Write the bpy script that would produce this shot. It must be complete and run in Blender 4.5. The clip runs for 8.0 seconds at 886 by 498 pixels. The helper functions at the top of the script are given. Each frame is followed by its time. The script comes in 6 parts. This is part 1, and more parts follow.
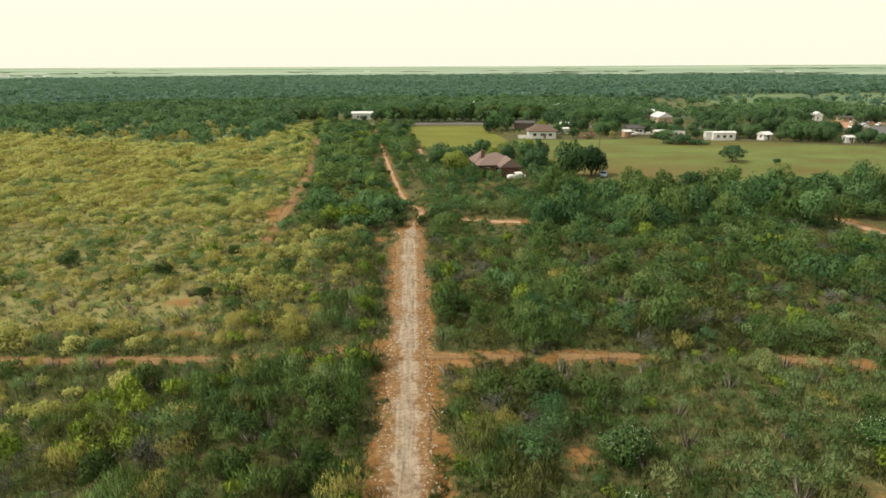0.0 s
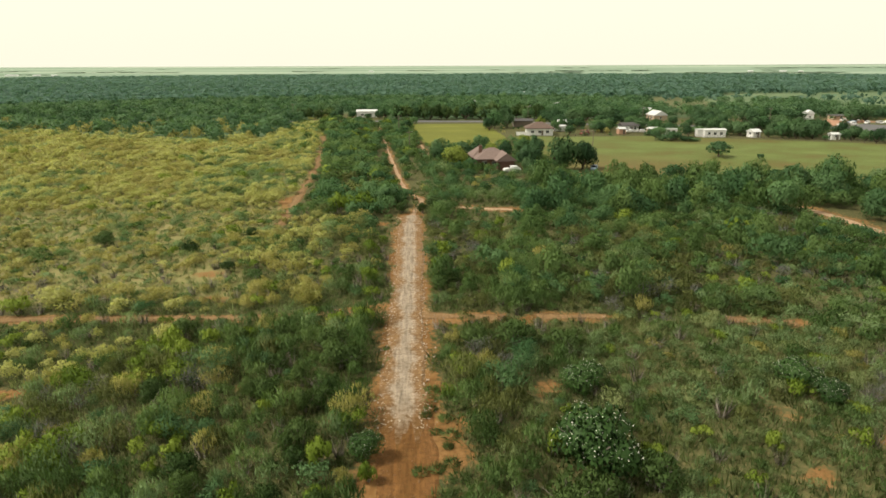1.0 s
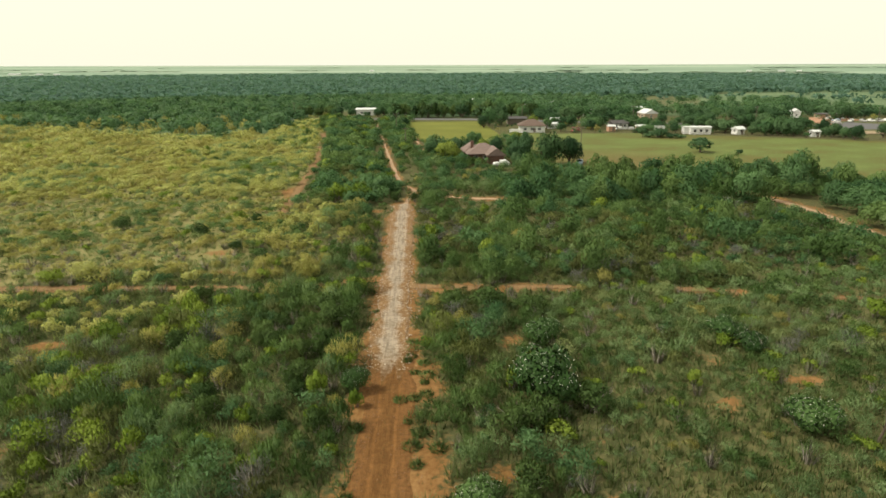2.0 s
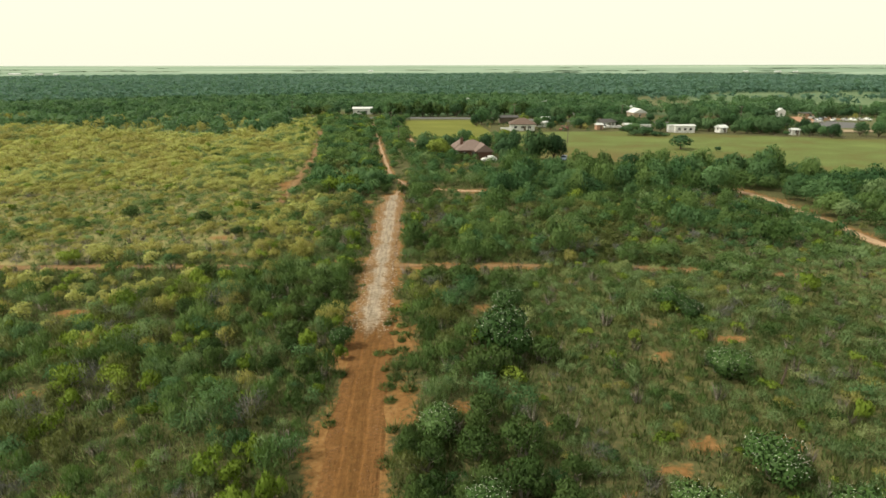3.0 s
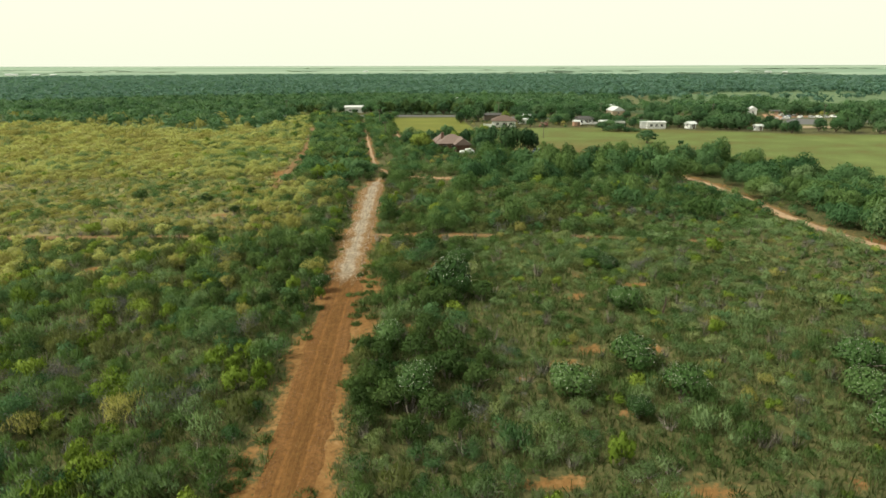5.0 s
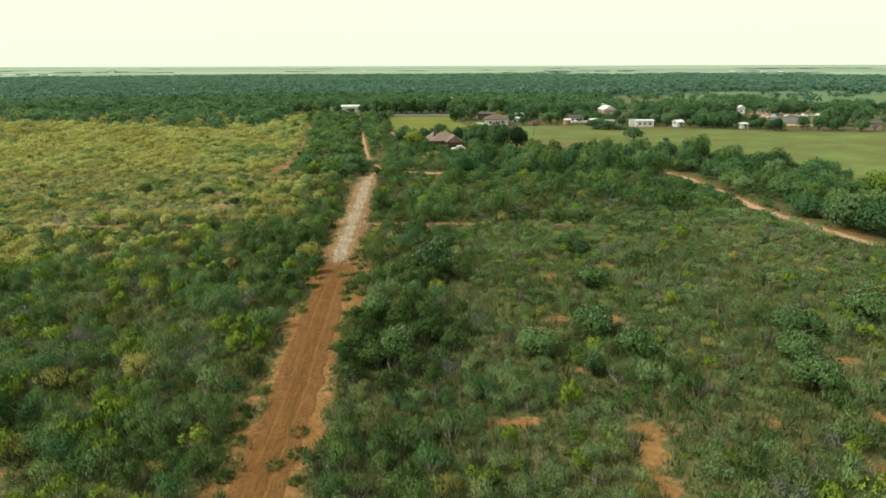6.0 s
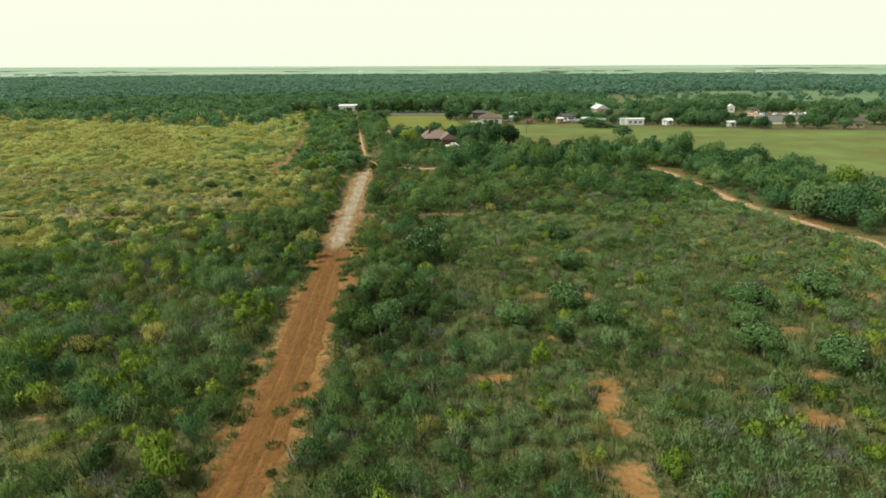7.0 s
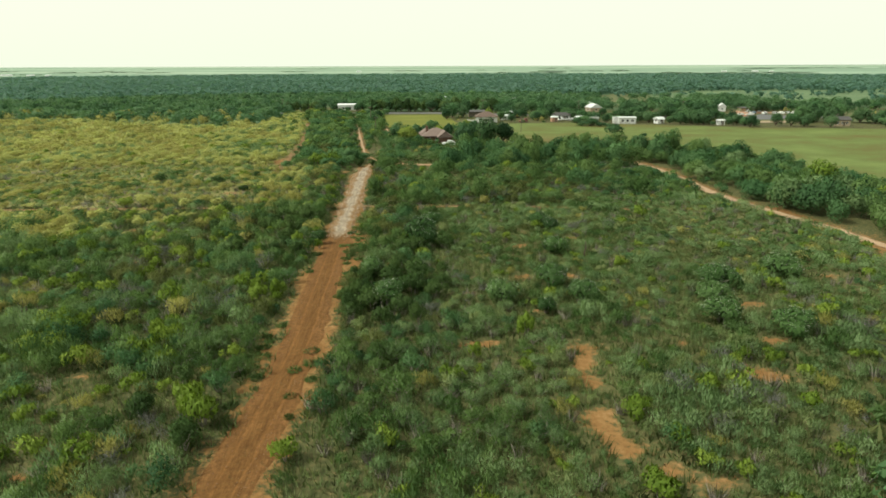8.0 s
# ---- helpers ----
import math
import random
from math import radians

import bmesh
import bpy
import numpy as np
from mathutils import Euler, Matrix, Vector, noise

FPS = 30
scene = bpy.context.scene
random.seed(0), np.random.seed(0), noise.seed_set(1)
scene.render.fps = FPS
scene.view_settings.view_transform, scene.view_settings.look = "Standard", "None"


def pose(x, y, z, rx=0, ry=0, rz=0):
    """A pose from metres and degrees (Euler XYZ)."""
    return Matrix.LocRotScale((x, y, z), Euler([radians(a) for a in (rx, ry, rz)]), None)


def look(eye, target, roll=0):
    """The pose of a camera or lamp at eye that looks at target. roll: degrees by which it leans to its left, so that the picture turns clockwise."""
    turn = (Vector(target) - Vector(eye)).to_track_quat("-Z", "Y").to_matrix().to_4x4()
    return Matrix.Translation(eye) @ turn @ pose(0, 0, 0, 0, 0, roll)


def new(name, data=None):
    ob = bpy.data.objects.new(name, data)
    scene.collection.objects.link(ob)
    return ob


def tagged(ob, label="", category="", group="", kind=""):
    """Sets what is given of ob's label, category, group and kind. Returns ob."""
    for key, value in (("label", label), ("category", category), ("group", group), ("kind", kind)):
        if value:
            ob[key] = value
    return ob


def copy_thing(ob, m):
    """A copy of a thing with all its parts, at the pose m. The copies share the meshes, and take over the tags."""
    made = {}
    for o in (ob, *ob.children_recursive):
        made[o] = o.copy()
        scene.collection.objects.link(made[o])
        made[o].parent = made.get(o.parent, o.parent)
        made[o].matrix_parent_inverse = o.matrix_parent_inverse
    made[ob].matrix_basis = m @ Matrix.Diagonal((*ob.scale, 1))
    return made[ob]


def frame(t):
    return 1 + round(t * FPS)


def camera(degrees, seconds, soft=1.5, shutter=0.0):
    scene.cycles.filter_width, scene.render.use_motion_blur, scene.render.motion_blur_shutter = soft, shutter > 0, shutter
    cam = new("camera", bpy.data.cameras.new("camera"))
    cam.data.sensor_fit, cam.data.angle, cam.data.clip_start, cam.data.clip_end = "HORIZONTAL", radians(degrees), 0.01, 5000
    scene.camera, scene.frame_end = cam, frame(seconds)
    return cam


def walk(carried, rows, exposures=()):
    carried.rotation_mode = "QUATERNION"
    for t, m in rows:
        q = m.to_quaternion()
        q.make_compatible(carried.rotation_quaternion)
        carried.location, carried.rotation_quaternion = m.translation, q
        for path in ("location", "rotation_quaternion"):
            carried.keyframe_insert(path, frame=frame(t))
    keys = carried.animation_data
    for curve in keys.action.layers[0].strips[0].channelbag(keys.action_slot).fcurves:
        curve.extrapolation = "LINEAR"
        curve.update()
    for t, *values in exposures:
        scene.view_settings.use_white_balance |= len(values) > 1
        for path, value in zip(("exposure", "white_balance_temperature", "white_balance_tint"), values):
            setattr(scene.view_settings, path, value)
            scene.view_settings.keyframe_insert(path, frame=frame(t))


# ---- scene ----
cam = camera(74.8, 8.0, soft=1.65)
PATH = [
    (0, (-0.034, -0.555, 30.002), (0.068, 1.349, 29.398), -0.25),
    (0.5, (0.126, -5.867, 30.077), (0.235, -3.964, 29.472), -0.25),
    (1, (0.621, -11.227, 30.115), (0.71, -9.323, 29.509), -0.22),
    (1.5, (1.417, -16.413, 30.142), (1.503, -14.51, 29.534), -0.18),
    (3, (4.825, -30.822, 30.2), (4.915, -28.919, 29.593), -0.1),
    (3.5, (5.944, -35.211, 30.172), (6.036, -33.307, 29.565), -0.1),
    (4, (7.057, -39.527, 30.118), (7.15, -37.623, 29.511), -0.1),
    (4.5, (8.163, -43.688, 30.048), (8.261, -41.785, 29.442), -0.1),
    (6, (10.901, -55.471, 29.896), (11.009, -53.568, 29.291), -0.16),
    (6.5, (11.525, -59.208, 29.866), (11.636, -57.305, 29.261), -0.18),
    (7, (11.893, -62.88, 29.851), (12.007, -60.977, 29.246), -0.2),
    (7.5, (11.892, -66.626, 29.846), (12.011, -64.724, 29.242), -0.2),
    (8, (11.726, -70.373, 29.854), (11.848, -68.471, 29.249), -0.2),
]
walk(cam, [(t, look(eye, target, roll)) for t, eye, target, roll in PATH],
     exposures=[(0, 0.0, 6690, 15.5), (1.5, 0.0, 6650, 13.0), (4, 0.0, 6550, 8.2), (8, 0.0, 6270, 3.6)])

# ---- light: hazy, thinly overcast sky and a soft low sun from the west (-x) ----
SUN_ELEVATION, SUN_FROM = 50.0, 264.0      # compass degrees, y is north
world = bpy.data.worlds.new("hazy_sky")
scene.world = world
world.use_nodes = True
wn, wl = world.node_tree.nodes, world.node_tree.links
wn.clear()
w_out = wn.new("ShaderNodeOutputWorld")
w_bg = wn.new("ShaderNodeBackground")
w_sky = wn.new("ShaderNodeTexSky")
w_sky.sky_type = "NISHITA"
w_sky.sun_disc = False
w_sky.sun_elevation, w_sky.sun_rotation = radians(SUN_ELEVATION), radians(SUN_FROM)
w_sky.dust_density, w_sky.air_density = 4.0, 1.2
w_mix = wn.new("ShaderNodeMix")
w_mix.data_type = "RGBA"
w_mix.inputs[0].default_value = 0.86
w_co = wn.new("ShaderNodeTexCoord")
w_sep = wn.new("ShaderNodeSeparateXYZ")
w_cl = wn.new("ShaderNodeTexNoise")
w_cl.inputs["Scale"].default_value, w_cl.inputs["Detail"].default_value = 2.2, 4.0
w_sum = wn.new("ShaderNodeMath")
w_sum.operation = "MULTIPLY_ADD"
w_sum.inputs[1].default_value = 0.12
w_ramp = wn.new("ShaderNodeValToRGB")
for w_el, (w_p, w_c) in zip([w_ramp.color_ramp.elements[0], w_ramp.color_ramp.elements[1]] + [w_ramp.color_ramp.elements.new(k) for k in (0.4, 0.6)],
                            ((0.05, (13.0, 13.0, 10.4, 1)), (0.14, (15.2, 14.2, 9.8, 1)), (0.5, (13.4, 13.1, 10.6, 1)), (1.0, (11.5, 11.6, 10.2, 1)))):
    w_el.position, w_el.color = w_p, w_c
wl.new(w_co.outputs["Generated"], w_cl.inputs["Vector"])
wl.new(w_co.outputs["Generated"], w_sep.inputs[0])
wl.new(w_cl.outputs["Fac"], w_sum.inputs[0])
wl.new(w_sep.outputs["Z"], w_sum.inputs[2])
wl.new(w_sum.outputs[0], w_ramp.inputs["Fac"])
wl.new(w_sky.outputs["Color"], w_mix.inputs[6])
wl.new(w_ramp.outputs["Color"], w_mix.inputs[7])
wl.new(w_mix.outputs[2], w_bg.inputs["Color"])
w_bg.inputs["Strength"].default_value = 0.088
wl.new(w_bg.outputs[0], w_out.inputs[0])

sun = new("sun", bpy.data.lights.new("sun", "SUN"))
sun.data.energy, sun.data.angle, sun.data.color = 4.3, radians(9.0), (1.0, 0.94, 0.76)
_a, _e = radians(SUN_FROM), radians(SUN_ELEVATION)
SUN_DIR = Vector((math.sin(_a) * math.cos(_e), math.cos(_a) * math.cos(_e), math.sin(_e)))
sun.matrix_world = look(SUN_DIR * 200, (0, 0, 0))
scene.view_settings.exposure = 0.0


# ---- materials ----
def node_mat(name):
    m = bpy.data.materials.new(name)
    m.use_nodes = True
    nt = m.node_tree
    return m, nt, nt.nodes["Principled BSDF"]


def add(nt, kind, **values):
    n = nt.nodes.new(kind)
    for k, v in values.items():
        n.inputs[k].default_value = v
    return n


def math_node(nt, op, a, b=None, c=None, clamp=False):
    n = nt.nodes.new("ShaderNodeMath")
    n.operation, n.use_clamp = op, clamp
    for i, v in enumerate((a, b, c)):
        if v is None:
            continue
        if isinstance(v, (int, float)):
            n.inputs[i].default_value = v
        else:
            nt.links.new(v, n.inputs[i])
    return n.outputs[0]


def ramp(nt, fac, *stops):
    n = nt.nodes.new("ShaderNodeValToRGB")
    els = n.color_ramp.elements
    while len(els) < len(stops):
        els.new(0.5)
    for el, (p, col) in zip(els, stops):
        el.position, el.color = p, (*col, 1)
    nt.links.new(fac, n.inputs["Fac"])
    return n.outputs["Color"]


def mix(nt, fac, a, b, blend="MIX"):
    n = nt.nodes.new("ShaderNodeMix")
    n.data_type, n.blend_type = "RGBA", blend
    for i, v in ((0, fac), (6, a), (7, b)):
        if isinstance(v, (int, float)):
            n.inputs[i].default_value = v
        elif isinstance(v, tuple):
            n.inputs[i].default_value = (*v, 1)
        else:
            nt.links.new(v, n.inputs[i])
    return n.outputs[2]


def place_noise(nt, scale, detail=3.0, rough=0.55, stretch=None):
    geo = nt.nodes.new("ShaderNodeNewGeometry")
    src = geo.outputs["Position"]
    if stretch:
        mp = nt.nodes.new("ShaderNodeMapping")
        mp.inputs["Scale"].default_value = stretch
        nt.links.new(src, mp.inputs["Vector"])
        src = mp.outputs["Vector"]
    n = add(nt, "ShaderNodeTexNoise", Scale=scale, Detail=detail, Roughness=rough)
    nt.links.new(src, n.inputs["Vector"])
    return n.outputs["Fac"]


def attribute(nt, name):
    n = nt.nodes.new("ShaderNodeAttribute")
    n.attribute_name = name
    return n.outputs["Fac"]


def bump(nt, bsdf, height, strength=0.5, distance=0.05):
    b = add(nt, "ShaderNodeBump", Strength=strength, Distance=distance)
    nt.links.new(height, b.inputs["Height"])
    nt.links.new(b.outputs["Normal"], bsdf.inputs["Normal"])


def leaf_mat(name, deep, mid, tip, patch=None, through_light=0.3, rough=0.55, grain=0.34):
    """Foliage: colour by shrub (tint), by leaf spray (island) and by stand (slow noise); some light passes through."""
    m, nt, bsdf = node_mat(name)
    geo = nt.nodes.new("ShaderNodeNewGeometry")
    info = nt.nodes.new("ShaderNodeObjectInfo")
    shrub = math_node(nt, "FRACT", math_node(nt, "ADD", attribute(nt, "tint"), info.outputs["Random"]))
    per = math_node(nt, "MULTIPLY_ADD", geo.outputs["Random Per Island"], grain, math_node(nt, "MULTIPLY", shrub, 1 - grain))
    col = ramp(nt, per, (0.1, deep), (0.5, mid), (0.92, tip))
    if patch:
        stand = math_node(nt, "MULTIPLY_ADD", place_noise(nt, 0.06, 2.0), 3.2, -1.35, clamp=True)
        col = mix(nt, math_node(nt, "MULTIPLY", stand, 0.6), col, mix(nt, geo.outputs["Random Per Island"], patch, tip))
    nt.links.new(col, bsdf.inputs["Base Color"])
    bsdf.inputs["Roughness"].default_value = rough
    bsdf.inputs["Specular IOR Level"].default_value = 0.1
    tr = nt.nodes.new("ShaderNodeBsdfTranslucent")
    nt.links.new(mix(nt, 0.5, col, (0.9, 1.0, 0.35), "MULTIPLY"), tr.inputs["Color"])
    ms = add(nt, "ShaderNodeMixShader", Fac=through_light)
    nt.links.new(bsdf.outputs[0], ms.inputs[1])
    nt.links.new(tr.outputs[0], ms.inputs[2])
    nt.links.new(ms.outputs[0], nt.nodes["Material Output"].inputs["Surface"])
    return m


def plain_mat(name, col, rough=0.7, vary=0.25, scale=0.8, metal=0.0, relief=0.0):
    """Painted or weathered surface with faint stains at two sizes."""
    m, nt, bsdf = node_mat(name)
    dark = tuple(c * (1 - vary) for c in col)
    big = place_noise(nt, scale, 4.0)
    small = place_noise(nt, scale * 9, 3.0)
    f = math_node(nt, "MULTIPLY_ADD", big, 1.6, math_node(nt, "MULTIPLY_ADD", small, 0.8, -0.7), clamp=True)
    nt.links.new(mix(nt, f, dark, col), bsdf.inputs["Base Color"])
    bsdf.inputs["Roughness"].default_value, bsdf.inputs["Metallic"].default_value = rough, metal
    if relief:
        bump(nt, bsdf, small, relief, 0.03)
    return m


M_MESQUITE = leaf_mat("mesquite_leaf", (0.045, 0.087, 0.025), (0.081, 0.149, 0.045), (0.15, 0.233, 0.077), patch=(0.116, 0.17, 0.066), through_light=0.38, grain=0.26)
M_OLIVE = leaf_mat("wild_olive_leaf", (0.029, 0.066, 0.019), (0.056, 0.114, 0.032), (0.098, 0.168, 0.053), through_light=0.2, rough=0.4, grain=0.26)
M_LIME = leaf_mat("young_lime_leaf", (0.09, 0.148, 0.018), (0.15, 0.22, 0.029), (0.23, 0.302, 0.052), grain=0.26)
M_SAGE = leaf_mat("sage_leaf", (0.094, 0.158, 0.066), (0.155, 0.238, 0.104), (0.235, 0.33, 0.154), patch=(0.178, 0.24, 0.1), through_light=0.42)
# yellow-green leaf, its colour also raised to show the field in a sun patch
M_FIELD = leaf_mat("sunlit_yellow_scrub_leaf", (0.345, 0.358, 0.12), (0.42, 0.432, 0.162), (0.49, 0.495, 0.202), patch=(0.455, 0.428, 0.22), through_light=0.58, grain=0.3)
M_OLIVESCRUB = leaf_mat("olive_scrub_leaf", (0.218, 0.216, 0.064), (0.322, 0.306, 0.1), (0.415, 0.393, 0.145), patch=(0.372, 0.325, 0.158), through_light=0.52, grain=0.26)
M_DRY = leaf_mat("dry_grass_blade", (0.114, 0.163, 0.062), (0.193, 0.248, 0.104), (0.305, 0.354, 0.166), patch=(0.154, 0.213, 0.084), through_light=0.45)
M_WEED = leaf_mat("green_weed_blade", (0.06, 0.1, 0.033), (0.108, 0.162, 0.057), (0.18, 0.232, 0.092), patch=(0.135, 0.165, 0.07), through_light=0.42)
M_THICKET = leaf_mat("thicket_leaf", (0.032, 0.081, 0.032), (0.061, 0.138, 0.055), (0.118, 0.214, 0.087), patch=(0.105, 0.18, 0.073), through_light=0.36, grain=0.24)
M_DARK = leaf_mat("dark_shrub_leaf", (0.026, 0.056, 0.015), (0.05, 0.094, 0.026), (0.095, 0.15, 0.045), patch=(0.085, 0.13, 0.04), through_light=0.3, grain=0.28)
M_THORN = leaf_mat("thorn_scrub_leaf", (0.063, 0.08, 0.025), (0.105, 0.126, 0.041), (0.167, 0.192, 0.067), patch=(0.132, 0.138, 0.06), through_light=0.36, grain=0.26)
M_OAK = leaf_mat("oak_leaf", (0.018, 0.048, 0.018), (0.032, 0.078, 0.028), (0.065, 0.12, 0.045), through_light=0.12)
M_TREE = leaf_mat("tree_leaf", (0.034, 0.081, 0.036), (0.062, 0.128, 0.056), (0.11, 0.188, 0.084), through_light=0.35, grain=0.26)
# horizon wood strips: distance haze is mixed into the leaf colour
M_HAZEPALEWOODS = leaf_mat("haze_pale_woods_leaf", (0.165, 0.245, 0.18), (0.19, 0.27, 0.2), (0.23, 0.31, 0.235), through_light=0.4, grain=0.3)
M_YTREE = leaf_mat("yellow_green_tree_leaf", (0.13, 0.185, 0.035), (0.205, 0.265, 0.055), (0.29, 0.35, 0.085), through_light=0.45)
# aerial haze is painted into both woods' leaves, bluer and paler in the far ones
M_HAZYWOODS = leaf_mat("hazy_far_woods_leaf", (0.064, 0.136, 0.106), (0.092, 0.176, 0.137), (0.13, 0.228, 0.174), patch=(0.108, 0.2, 0.148), through_light=0.45, grain=0.3)
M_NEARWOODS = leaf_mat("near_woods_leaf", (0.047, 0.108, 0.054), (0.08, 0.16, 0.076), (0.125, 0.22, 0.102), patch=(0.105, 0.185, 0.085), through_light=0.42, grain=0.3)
M_TWIG = plain_mat("grey_twig", (0.27, 0.24, 0.2), 0.9, 0.4, 3.0)
M_GREYTWIG = plain_mat("grey_thorn_twig", (0.165, 0.165, 0.155), 0.9, 0.35, 3.0)
M_BARK = plain_mat("bark", (0.11, 0.085, 0.06), 0.95, 0.4, 4.0, relief=0.6)
M_PETAL = plain_mat("white_petal", (0.8, 0.81, 0.7), 0.6, 0.1, 2.0)
M_RUBBLE = plain_mat("caliche_rubble", (0.46, 0.38, 0.29), 0.95, 0.4, 2.5)
M_CLOD = plain_mat("red_clod", (0.2, 0.11, 0.048), 0.95, 0.4, 2.5)
M_STONE = plain_mat("caliche_stone", (0.25, 0.155, 0.085), 0.9, 0.35, 2.0)


def ground_material():
    m, nt, bsdf = node_mat("scrubland_ground")
    fine = place_noise(nt, 1.7, 6.0, 0.65)
    coarse = place_noise(nt, 0.11, 4.0)
    grain = place_noise(nt, 9.0, 4.0, 0.7)
    soil = ramp(nt, math_node(nt, "MULTIPLY_ADD", coarse, 0.5, math_node(nt, "MULTIPLY", fine, 0.5)),
                (0.32, (0.12, 0.06, 0.02)), (0.46, (0.185, 0.096, 0.034)), (0.58, (0.25, 0.142, 0.058)), (0.7, (0.33, 0.215, 0.108)))
    litter = ramp(nt, fine, (0.28, (0.042, 0.052, 0.021)), (0.5, (0.08, 0.083, 0.035)), (0.68, (0.145, 0.125, 0.058)), (0.8, (0.19, 0.13, 0.06)))
    straw = ramp(nt, math_node(nt, "MULTIPLY_ADD", coarse, 0.5, math_node(nt, "MULTIPLY", fine, 0.5)), (0.3, (0.14, 0.142, 0.05)), (0.5, (0.215, 0.2, 0.084)), (0.7, (0.285, 0.24, 0.115)))
    litter = mix(nt, attribute(nt, "straw"), litter, straw)
    bare = math_node(nt, "MULTIPLY_ADD", math_node(nt, "ADD", attribute(nt, "bare"), math_node(nt, "MULTIPLY_ADD", fine, 2.2, -1.1)), 2.6, -0.85, clamp=True)
    col = mix(nt, bare, litter, soil)
    floor = ramp(nt, coarse, (0.35, (0.075, 0.125, 0.065)), (0.7, (0.11, 0.165, 0.085)))
    col = mix(nt, attribute(nt, "woods"), col, floor)
    # far plain: pale greens that carry the haze towards the horizon
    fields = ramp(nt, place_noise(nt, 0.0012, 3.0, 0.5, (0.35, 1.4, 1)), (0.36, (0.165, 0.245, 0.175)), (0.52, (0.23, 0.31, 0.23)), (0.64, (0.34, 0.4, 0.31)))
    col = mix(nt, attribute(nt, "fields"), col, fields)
    nt.links.new(col, bsdf.inputs["Base Color"])
    bsdf.inputs["Roughness"].default_value = 0.95
    bsdf.inputs["Specular IOR Level"].default_value = 0.1
    bump(nt, bsdf, math_node(nt, "ADD", fine, math_node(nt, "MULTIPLY", grain, 0.4)), 0.7, 0.15)
    return m


def track_material(name, crown, edge, hard=2.2, rut=0.25, edge_soft=0.7, fade=0.0, ragged=0.85, grassy=0.0, mottle=0.68):
    """Vehicle track: u runs across (-1 to 1); a worn crown colour breaks up into the edge colour; two paler ruts."""
    m, nt, bsdf = node_mat(name)
    uv = nt.nodes.new("ShaderNodeUVMap")
    sep = nt.nodes.new("ShaderNodeSeparateXYZ")
    nt.links.new(uv.outputs[0], sep.inputs[0])
    u = math_node(nt, "ABSOLUTE", math_node(nt, "MULTIPLY_ADD", sep.outputs[0], 2.0, -1.0))
    fine = place_noise(nt, 2.2, 6.0, 0.7)
    slow = place_noise(nt, 0.35, 3.0)
    streak = place_noise(nt, 1.0, 4.0, 0.6, (3.0, 0.25, 1))
    w = math_node(nt, "SUBTRACT", edge_soft, math_node(nt, "SUBTRACT", u, math_node(nt, "MULTIPLY_ADD", math_node(nt, "ADD", fine, slow), ragged, -ragged)))
    if fade:    # the crown peters out over the first metres of the strip
        short = math_node(nt, "MAXIMUM", math_node(nt, "SUBTRACT", fade, sep.outputs[1]), 0.0)
    f = math_node(nt, "MULTIPLY_ADD", w, hard, 0.5, clamp=True)
    if fade:
        early = math_node(nt, "MULTIPLY", short, 0.6, clamp=True)
        begun = math_node(nt, "MULTIPLY_ADD", math_node(nt, "DIVIDE", sep.outputs[1], fade), 1.5, math_node(nt, "MULTIPLY_ADD", fine, 1.6, -1.0), clamp=True)
        f = math_node(nt, "MULTIPLY", f, begun)
    top = ramp(nt, math_node(nt, "MULTIPLY_ADD", streak, 0.6, math_node(nt, "MULTIPLY", fine, 0.4)),
               (0.34, tuple(c * mottle for c in crown)), (0.55, crown), (0.75, tuple(min(1, c * 1.18) for c in crown)))
    side = ramp(nt, fine, (0.3, tuple(c * 0.6 for c in edge)), (0.6, edge), (0.8, tuple(c * 1.25 for c in edge)))
    if fade:
        side = mix(nt, early, side, mix(nt, fine, (0.12, 0.062, 0.02), (0.185, 0.098, 0.034)))
    col = mix(nt, f, side, top)
    d = math_node(nt, "ABSOLUTE", math_node(nt, "SUBTRACT", u, 0.36))
    lane = math_node(nt, "MULTIPLY_ADD", math_node(nt, "ADD", d, math_node(nt, "MULTIPLY_ADD", slow, 0.2, -0.1)), -11.0, 1.0, clamp=True)
    col = mix(nt, math_node(nt, "MULTIPLY", math_node(nt, "MULTIPLY", lane, f), rut), col, tuple(min(1, c * 1.45) for c in crown))
    if grassy:  # thin grass and dark grit between the wheel ruts and along the edges
        grit = place_noise(nt, 3.4, 5.0, 0.75)
        away = math_node(nt, "MULTIPLY_ADD", d, 5.0, -0.55, clamp=True)
        tuft = math_node(nt, "MULTIPLY", math_node(nt, "MULTIPLY_ADD", grit, 6.0, -3.3, clamp=True), away)
        col = mix(nt, math_node(nt, "MULTIPLY", tuft, grassy), col, (0.085, 0.078, 0.028))
    blot = place_noise(nt, 0.55, 5.0, 0.7)     # damp, trodden and sandy blotches
    col = mix(nt, math_node(nt, "MULTIPLY_ADD", blot, 3.0, -1.25, clamp=True), mix(nt, 0.45, col, (0.45, 0.4, 0.34), "MULTIPLY"), col)
    nt.links.new(col, bsdf.inputs["Base Color"])
    bsdf.inputs["Roughness"].default_value = 0.95
    bsdf.inputs["Specular IOR Level"].default_value = 0.1
    bump(nt, bsdf, math_node(nt, "ADD", fine, math_node(nt, "ADD", streak, blot)), 0.9, 0.12)
    return m


